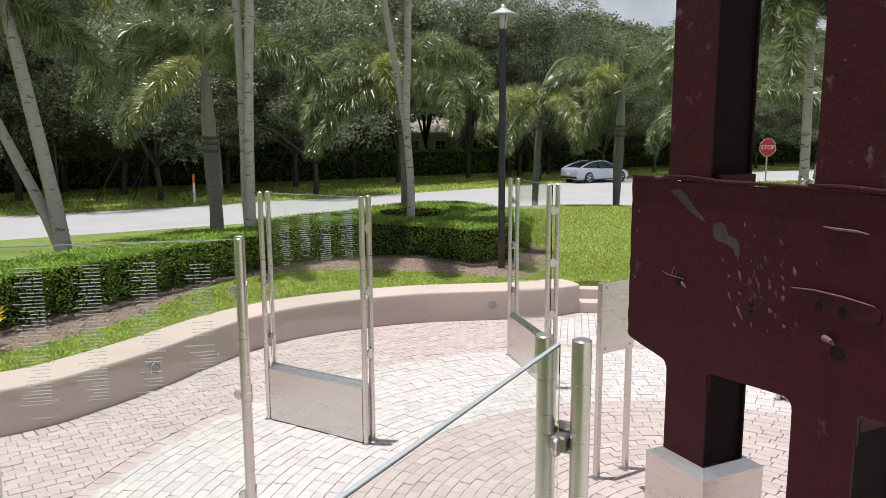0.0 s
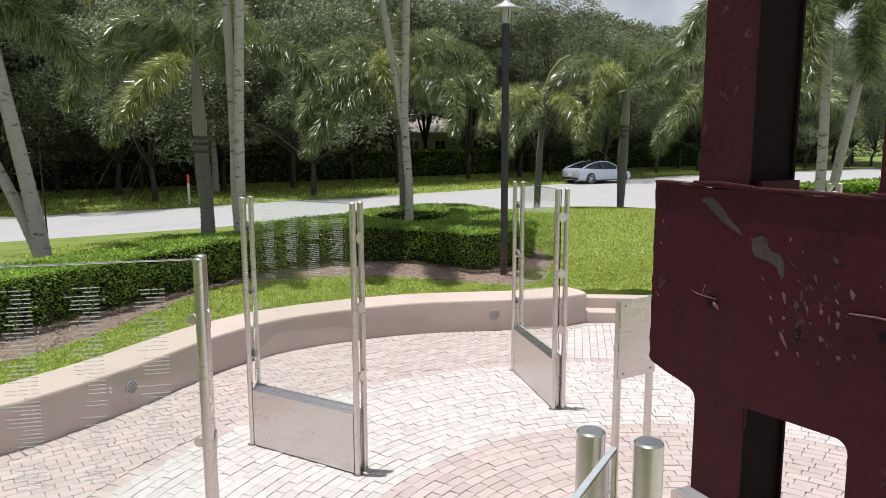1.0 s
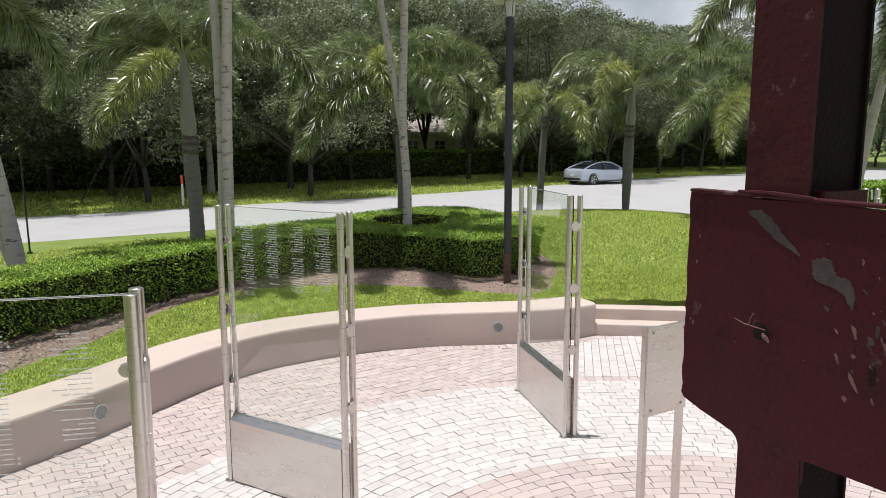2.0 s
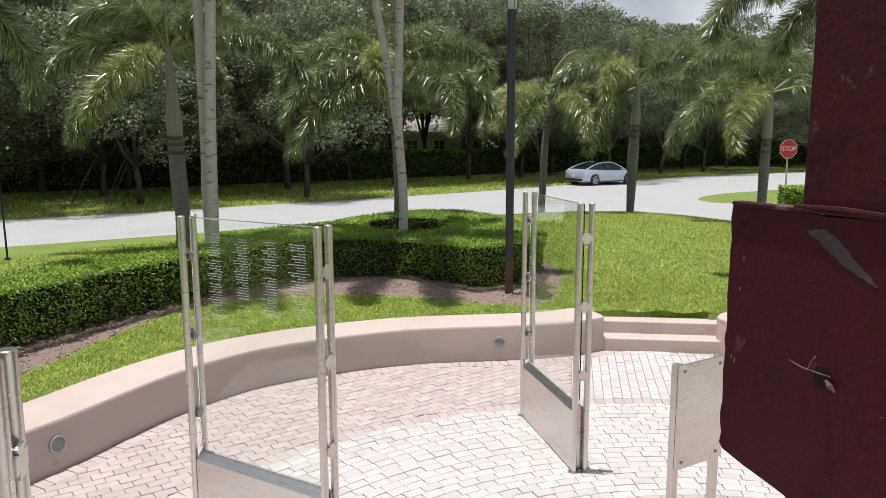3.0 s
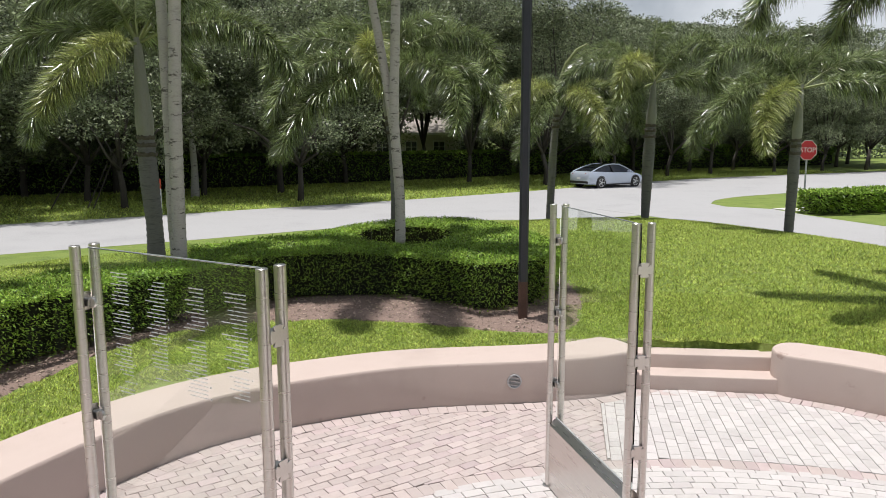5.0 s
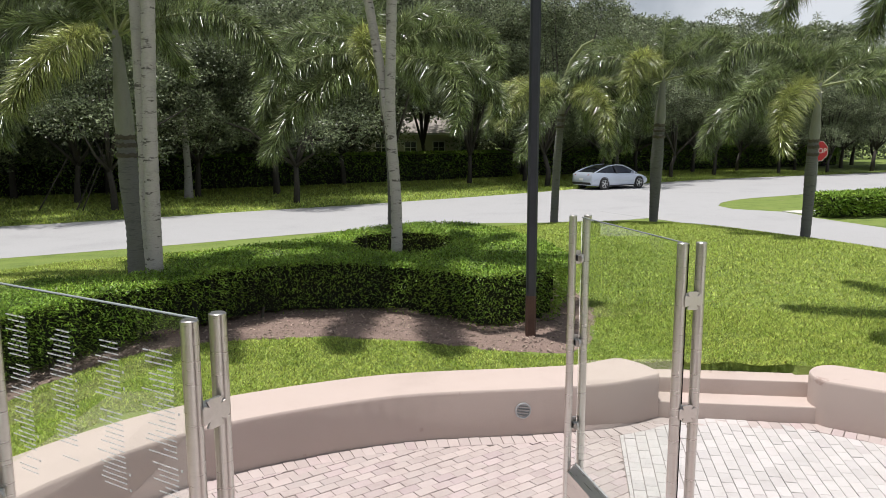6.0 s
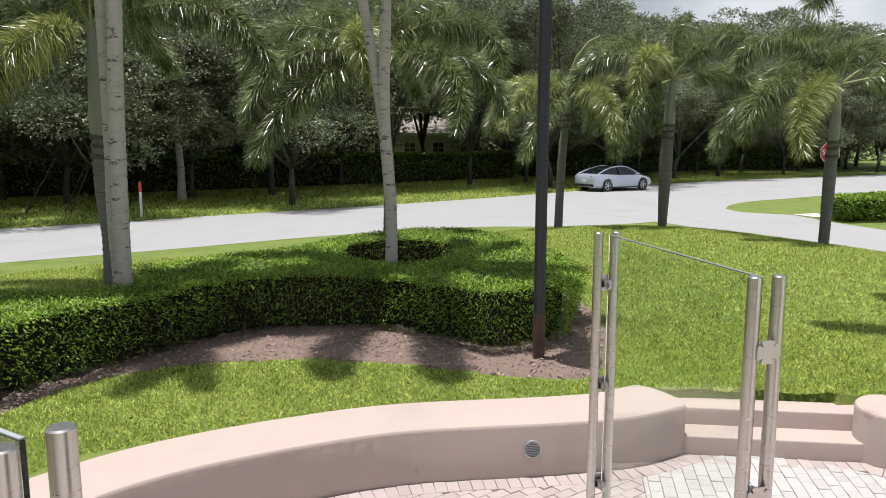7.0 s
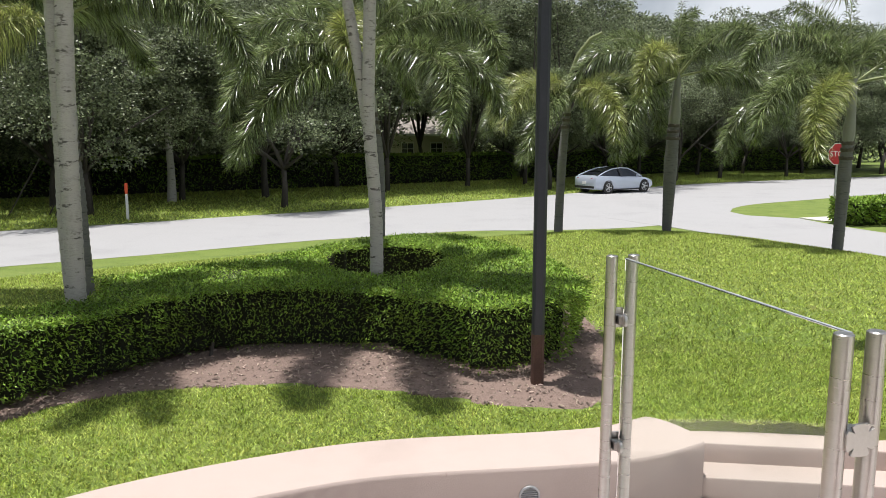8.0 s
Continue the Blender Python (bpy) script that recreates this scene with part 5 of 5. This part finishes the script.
# ---- houses beyond the trees ----
def house(x, y, turn, w, d, label, seed):
    h = thing("house", label, "house", pose(x, y, 0.05, 0, 0, turn), "houses")
    part("wall", Geo().box((w, d, 3.6), pose(0, 0, 1.8)), HOUSE_WALL, h)
    e = 0.6
    hip = [(-w / 2 - e, -d / 2 - e, 3.6), (w / 2 + e, -d / 2 - e, 3.6), (w / 2 + e, d / 2 + e, 3.6), (-w / 2 - e, d / 2 + e, 3.6), (-w / 2 + d / 2, 0, 6.2), (w / 2 - d / 2, 0, 6.2)]
    roof = part("roof", Geo().add(hip, [(0, 1, 5, 4), (1, 2, 5), (2, 3, 4, 5), (3, 0, 4), (3, 2, 1, 0)]), ROOF_TILE, h, "grey tan hipped roof")
    part("fascia", Geo().box((w + 2 * e + 0.04, 0.05, 0.22), pose(0, -d / 2 - e, 3.55)), SIGN_WHITE, roof)
    for k in range(int(w // 3)):
        cx = -w / 2 + 1.6 + 3 * k
        win = part("window", Geo().box((1.3, 0.06, 1.3), pose(cx, -d / 2 - 0.01, 2.2)), SIGN_WHITE, h, "white framed window")
        for sx in (-0.3, 0.3):
            for sz in (-0.28, 0.28):
                part("pane", Geo().box((0.52, 0.02, 0.50), pose(cx + sx, -d / 2 - 0.045, 2.2 + sz)), WINDOW_GLASS, win)
    return h


house(-3.5, 84, 20, 12, 9, "beige single-storey house with a hipped roof behind trees", 1)
house(15.5, 90, 24, 15, 9, "beige single-storey house half hidden by trees", 2)


# ---- parked car ----
def car(m):
    """A low four-door hatchback; local x forward, origin on the road at its middle."""
    c = thing("car", "silver-white four-door car parked at the kerb", "car", m)
    # stations: x, half width at sill, belt height, half width at belt, low edge
    st = [(-2.46, 0.72, 0.84, 0.70, 0.34), (-2.38, 0.86, 0.95, 0.80, 0.26), (-2.0, 0.94, 1.02, 0.88, 0.22), (-1.48, 0.97, 1.00, 0.91, 0.20), (-0.7, 0.97, 0.96, 0.92, 0.18), (0.2, 0.97, 0.94, 0.92, 0.18),
          (0.95, 0.965, 0.92, 0.91, 0.18), (1.48, 0.96, 0.88, 0.86, 0.20), (2.0, 0.92, 0.79, 0.78, 0.22), (2.35, 0.80, 0.68, 0.66, 0.26), (2.48, 0.62, 0.58, 0.50, 0.34)]
    g = Geo()
    ring = 12
    for x, ws, zb, wb, zl in st:
        half = [(0.0, zl), (ws * 0.86, zl), (ws * 0.98, zl + 0.10), (ws, zl + 0.30), ((ws + wb) / 2 + 0.01, zb - 0.10), (wb, zb), (wb * 0.55, zb + 0.025)]
        loop = half + [(-y, z) for y, z in reversed(half[1:])]
        ring = len(loop)
        g.v += [(x, y, z) for y, z in loop]
    for k in range(len(st) - 1):
        g.f += [(k * ring + i, (k + 1) * ring + i, (k + 1) * ring + (i + 1) % ring, k * ring + (i + 1) % ring) for i in range(ring)]
    g.f += [tuple(range(ring)), tuple(reversed(range((len(st) - 1) * ring, len(st) * ring)))]
    part("body", g, CAR_PAINT, c, smooth=True)
    # greenhouse: side profile, narrower at the roof
    prof = [(-2.20, 0.98, 0.80), (-1.55, 1.22, 0.70), (-0.95, 1.38, 0.62), (-0.2, 1.44, 0.60), (0.35, 1.40, 0.61), (0.85, 1.20, 0.70), (1.35, 0.93, 0.80)]
    g = Geo()
    for x, z, w in prof:
        lo = 0.90
        g.v += [(x, 0.90 if z > 1.0 else w, lo), (x, w, z), (x, -w, z), (x, -0.90 if z > 1.0 else -w, lo)]
    for k in range(len(prof) - 1):
        g.f += [(4 * k + i, 4 * k + i + 1, 4 * k + 5 + i, 4 * k + 4 + i) for i in range(3)]
    part("greenhouse", g, CAR_GLASS, c, "dark tinted side glass")
    roof = [(-1.55, 1.235, 0.66), (-0.95, 1.395, 0.60), (-0.2, 1.455, 0.585), (0.35, 1.415, 0.60)]
    g = Geo()
    for x, z, w in roof:
        g.v += [(x, w, z), (x, w * 0.5, z + 0.025), (x, -w * 0.5, z + 0.025), (x, -w, z), (x, -w, z - 0.02), (x, w, z - 0.02)]
    for k in range(len(roof) - 1):
        g.f += [(6 * k + i, 6 * k + (i + 1) % 6, 6 * k + 6 + (i + 1) % 6, 6 * k + 6 + i) for i in range(6)]
    g.f += [(0, 1, 2, 3, 4, 5), tuple(range(18, 24))[::-1]]
    part("roof", g, CAR_GLASS, c, "dark glass roof", smooth=True)
    for s in (-1, 1):
        part("roof_rail", Geo().tube([(-2.2, s * 0.80, 1.0), (-1.55, s * 0.71, 1.235), (-0.95, s * 0.635, 1.39), (-0.2, s * 0.61, 1.45), (0.35, s * 0.625, 1.41), (0.85, s * 0.715, 1.21), (1.38, s * 0.82, 0.93)], 0.035, 6), CAR_PAINT, c, smooth=True)
        part("pillar", Geo().tube([(-0.45, s * 0.93, 0.93), (-0.5, s * 0.63, 1.42)], 0.03, 6), BLACK_METAL, c)
        part("mirror", Geo().box((0.12, 0.20, 0.12), pose(0.85, s * 1.02, 1.0), 0.03), CAR_PAINT, c)
        part("tail_light", Geo().box((0.10, 0.34, 0.12), pose(-2.36, s * 0.66, 0.86, 0, -10, -s * 18), 0.02), TAIL_RED, c, "red tail light")
        part("headlight", Geo().box((0.22, 0.20, 0.10), pose(2.24, s * 0.68, 0.66, 0, 12, -s * 30), 0.03), FROSTED, c, "clear headlight")
        part("sill", Geo().box((2.2, 0.03, 0.06), pose(0.05, s * 0.955, 0.22), 0.01), BLACK_METAL, c)
        for x in (-1.48, 1.48):
            wheel = part("wheel", Geo().lathe([(0.20, -0.10), (0.33, -0.11), (0.352, -0.08), (0.352, 0.08), (0.33, 0.11), (0.20, 0.10)], 28, pose(0, 0, 0, 90)), TYRE, c, "black tyre", m=pose(x, s * 0.875, 0.352), smooth=True)
            part("rim", Geo().lathe([(0.235, -0.01), (0.235, 0.01)], 24, pose(0, s * 0.075, 0, 90)), BLACK_METAL, wheel)
            part("rim", Geo().lathe([(0.225, -0.02), (0.245, -0.015), (0.245, 0.015), (0.225, 0.02)], 28, pose(0, s * 0.10, 0, 90), cap=False), RIM, wheel)
            for k in range(5):
                a = 72 * k
                part("spoke", Geo().box((0.24, 0.03, 0.055), pose(0, s * 0.10, 0) @ pose(0, 0, 0, 0, a, 0) @ pose(0.115, 0, 0), 0.006), RIM, wheel)
            part("wheel_arch", Geo().lathe([(0.355, -0.02), (0.40, -0.02), (0.40, 0.02), (0.355, 0.02)], 24, pose(x, s * 0.945, 0.36, 90), cap=False), BLACK_METAL, c)
    part("bumper", Geo().box((0.10, 1.5, 0.16), pose(-2.43, 0, 0.38), 0.03), BLACK_METAL, c)
    part("number_plate", Geo().box((0.02, 0.30, 0.15), pose(-2.475, 0, 0.62), 0.004), SIGN_WHITE, c, "blank pale plate")
    return c


car(pose(10.35, 50.6, ROAD_Z, 0, 0, 33))


# ---- stop sign ----
stop = thing("stop_sign", "red octagonal stop sign on a galvanised post", "stop sign", pose(15.78, 36.2, 0.08, 0, 0, 8))
part("post", Geo().box((0.06, 0.045, 2.9), pose(0, 0.035, 1.35), 0.004), GALVANISED, stop)
octo = lambda r: [(r * math.cos(radians(22.5 + 45 * k)), r * math.sin(radians(22.5 + 45 * k))) for k in range(8)]
face = part("border", Geo().prism(octo(0.46), 0, 0.004), SIGN_WHITE, stop, m=pose(0, 0, 2.52, 90))
part("face", Geo().prism(octo(0.435), 0.004, 0.008), SIGN_RED, stop, m=pose(0, 0, 2.52, 90))
txt = bpy.data.curves.new("word", "FONT")
txt.body, txt.align_x, txt.align_y, txt.size, txt.extrude = "STOP", "CENTER", "CENTER", 0.30, 0.002
tob = new("word", txt)
tob.parent = stop
tob.matrix_local = pose(0, -0.012, 2.52, 90)
bpy.context.view_layer.update()
wordmesh = bpy.data.meshes.new_from_object(tob.evaluated_get(bpy.context.evaluated_depsgraph_get()))
bpy.data.objects.remove(tob)
wordmesh.materials.clear()
wordmesh.materials.append(SIGN_WHITE)
part("word", None, None, stop, "white word STOP", data=wordmesh, m=pose(0, -0.012, 2.52, 90))


# ---- small roadside things ----
marker = thing("marker_post", "white marker post with an orange top", "marker post", pose(-11.9, 34.9, 0.05))
part("post", Geo().box((0.09, 0.05, 1.15), pose(0, 0, 0.575), 0.01), SIGN_WHITE, marker)
part("cap", Geo().box((0.10, 0.06, 0.42), pose(0, 0, 1.25), 0.015), ORANGE, marker, "orange top")
stake = thing("thin_pole", "thin black metal pole standing in the lawn", "pole", pose(-9.6, 18.3, float(ground_z(-9.6, 18.3)) - 0.05))
part("pole", Geo().tube([(0, 0, 0), (-0.03, 0, 2.6)], [0.022, 0.016], 8), BLACK_METAL, stake)
part("foot", Geo().box((0.10, 0.06, 0.12), pose(0, 0, 0.06), 0.01), BLACK_METAL, stake)
for x, y, dx, h in ((-15.6, 36.6, 1.0, 2.5), (-17.3, 36.2, 1.3, 2.4), (-16.0, 36.9, 1.2, 2.7)):
    brace = Geo().tube([(x, y, 0.0), (x + dx, y + 0.4, h)], 0.03, 6)
    whole("tree_brace", brace, OAK_BARK, "slanting wooden tree brace", "tree brace", group="tree braces")


# ---- plaza paving ----
g = Geo()
g.add([(x, y, -0.014) for x, y in PLAZA], [tuple(range(len(PLAZA)))])
if sum(PLAZA[i - 1][0] * PLAZA[i][1] - PLAZA[i][0] * PLAZA[i - 1][1] for i in range(len(PLAZA))) < 0:
    g.f = [tuple(reversed(f)) for f in g.f]
paving = whole("floor", g, JOINT_SAND, "pink and pale concrete block paving in rings", "paving", "structure")
R1, R2, BL, BW, GAP = 3.2, 5.42, 0.198, 0.116, 0.005
R3 = R2 + BL
rnd = random.Random(9)
bricks = []          # outline, tone, and whether it is whole


def rectangle(x, y, angle, length, width, taper=1.0):
    c, s = math.cos(radians(angle)), math.sin(radians(angle))
    u, v = (length - GAP) / 2, (width - GAP) / 2
    return [(x + a * c - b * s, y + a * s + b * c) for a, b in ((-u, -v), (u, -v), (u * taper, v), (-u * taper, v))]


def cut(outline, px, py, nx, ny):
    """The part of a convex outline on the side of a line that its normal points to."""
    out = []
    for i in range(len(outline)):
        a, b = outline[i - 1], outline[i]
        da, db = (a[0] - px) * nx + (a[1] - py) * ny, (b[0] - px) * nx + (b[1] - py) * ny
        if (da > 0) != (db > 0):
            t = da / (da - db)
            out.append((a[0] + (b[0] - a[0]) * t, a[1] + (b[1] - a[1]) * t))
        if db > 0:
            out.append(b)
    return out


def area_of(o):
    return abs(sum(o[i - 1][0] * o[i][1] - o[i][0] * o[i - 1][1] for i in range(len(o)))) / 2


BORDER = 0.205
EDGE_LINES = [WALL_FRONT, [Vector((2.42, 13.10, 0)), Vector((4.22, 12.88, 0))], WALL_B_FRONT]
EDGE_PTS = [(p, (line[min(i + 1, len(line) - 1)] - line[max(i - 1, 0)]).normalized()) for line in EDGE_LINES for i, p in enumerate(line)]
EP = np.array([(p.x, p.y) for p, _ in EDGE_PTS])


def lay(outline, tone, border=0.0):
    """Keep what lies within the seat walls."""
    x, y = sum(p[0] for p in outline) / len(outline), sum(p[1] for p in outline) / len(outline)
    if not (-6.6 < x < 7.9 and -2.7 < y < 13.4):
        return
    d2 = (EP[:, 0] - x) ** 2 + (EP[:, 1] - y) ** 2
    i = int(np.argmin(d2))
    if d2[i] < 0.6:
        p, w = EDGE_PTS[i]
        outline = cut(outline, p.x + w.y * border, p.y - w.x * border, w.y, -w.x)
    elif not inside(PLAZA, np.array([x]), np.array([y]))[0]:
        return
    if len(outline) > 2 and area_of(outline) > 0.003:
        bricks.append((outline, tone))


r = 0.25
while r < R2 - 0.05:
    mid = r + BW / 2
    n = max(6, round(2 * math.pi * mid / BL))
    shift = rnd.random()
    for k in range(n):
        a = 2 * math.pi * (k + shift) / n
        lay(rectangle(CENTRE[0] + mid * math.cos(a), CENTRE[1] + mid * math.sin(a), math.degrees(a) + 90, 2 * math.pi * mid / n, BW), "pink" if mid < R1 else "light")
    r += BW
n = round(2 * math.pi * (R2 + BL / 2) / BW)
for k in range(n):
    a = 2 * math.pi * k / n
    lay(rectangle(CENTRE[0] + (R2 + BL / 2) * math.cos(a), CENTRE[1] + (R2 + BL / 2) * math.sin(a), math.degrees(a), BL, BW * 1.02), "pink")


def field(angle, tone, side):
    """Running bond outside the rings on one side of the seam, cut at the ring, the seam and the walls."""
    c, s = math.cos(radians(angle)), math.sin(radians(angle))
    sn = Vector((1, -0.17)).normalized() * side
    for j in range(-130, 131):
        for i in range(-85, 86):
            u, v = (i + (0.5 if j % 2 else 0.0)) * BL, j * BW
            x, y = u * c - v * s, 6 + u * s + v * c
            dx, dy = x - CENTRE[0], y - CENTRE[1]
            d = math.hypot(dx, dy)
            across = (x - (1.78 + 0.17 * (y - 12))) * side
            if not (-7 < x < 8.2 and -2.8 < y < 13.6) or d < R3 - 0.12 or across < -0.14:
                continue
            o = rectangle(x, y, angle, BL, BW)
            if across < 0.14:
                o = cut(o, 1.78 + sn.x * 0.004, 12 + sn.y * 0.004, sn.x, sn.y)
            if d < R3 + 0.2 and len(o) > 2:
                o = cut(o, CENTRE[0] + dx / d * (R3 + 0.004), CENTRE[1] + dy / d * (R3 + 0.004), dx / d, dy / d)
            if len(o) > 2:
                lay(o, tone, BORDER + 0.006)


field(36, "pink", -1)
field(80, "light", 1)
for line in EDGE_LINES:          # a soldier course along the walls
    run = 0.0
    for a, b in zip(line, line[1:]):
        w = (b - a).normalized()
        while run < (b - a).length:
            p = a + w * run + Vector((w.y, -w.x, 0)) * (BORDER / 2 + 0.004)
            if math.hypot(p.x - CENTRE[0], p.y - CENTRE[1]) > R3 and p.y > -1:
                bricks.append((rectangle(p.x, p.y, math.degrees(math.atan2(w.y, w.x)) + 90, BORDER, BW), "pink"))
            run += BW
        run -= (b - a).length


def block(outline, geo, tilt):
    """A paving block with chamfered top edges, its top near z 0."""
    o = outline if sum(outline[i - 1][0] * outline[i][1] - outline[i][0] * outline[i - 1][1] for i in range(len(outline))) > 0 else outline[::-1]
    x, y = sum(p[0] for p in o) / len(o), sum(p[1] for p in o) / len(o)
    n, lift, tx, ty = len(o), *tilt
    z = lambda a, b: lift + tx * (a - x) + ty * (b - y)
    shrink = [(x + (a - x) * 0.955, y + (b - y) * 0.94) for a, b in o]
    vs = [(a, b, -0.05) for a, b in o] + [(a, b, z(a, b) - 0.005) for a, b in o] + [(a, b, z(a, b)) for a, b in shrink]
    return geo.add(vs, [tuple(range(2 * n, 3 * n))] + [(k * n + i, k * n + (i + 1) % n, (k + 1) * n + (i + 1) % n, (k + 1) * n + i) for k in range(2) for i in range(n)])


middle = lambda o: (sum(p[0] for p in o) / len(o), sum(p[1] for p in o) / len(o))
near = lambda o: abs(middle(o)[0] - 0.1) + 0.8 * abs(middle(o)[1] - 9.4)
single = set(sorted(range(len(bricks)), key=lambda i: near(bricks[i][0]))[:300])
fields = {"pink": Geo(), "light": Geo()}
for i, (o, tone) in enumerate(bricks):
    tilt = (rnd.uniform(-0.003, 0.003), rnd.gauss(0, 0.010), rnd.gauss(0, 0.010))
    if i in single:
        part("paver", block(o, Geo(), tilt), PAVER_PINK if tone == "pink" else PAVER_LIGHT, paving)
    else:
        block(o, fields[tone], tilt)
for tone, mat in (("pink", PAVERS_PINK), ("light", PAVERS_LIGHT)):
    tagged(part("pavers", fields[tone], mat, paving, tone + " concrete paving blocks"), kind="stuff")
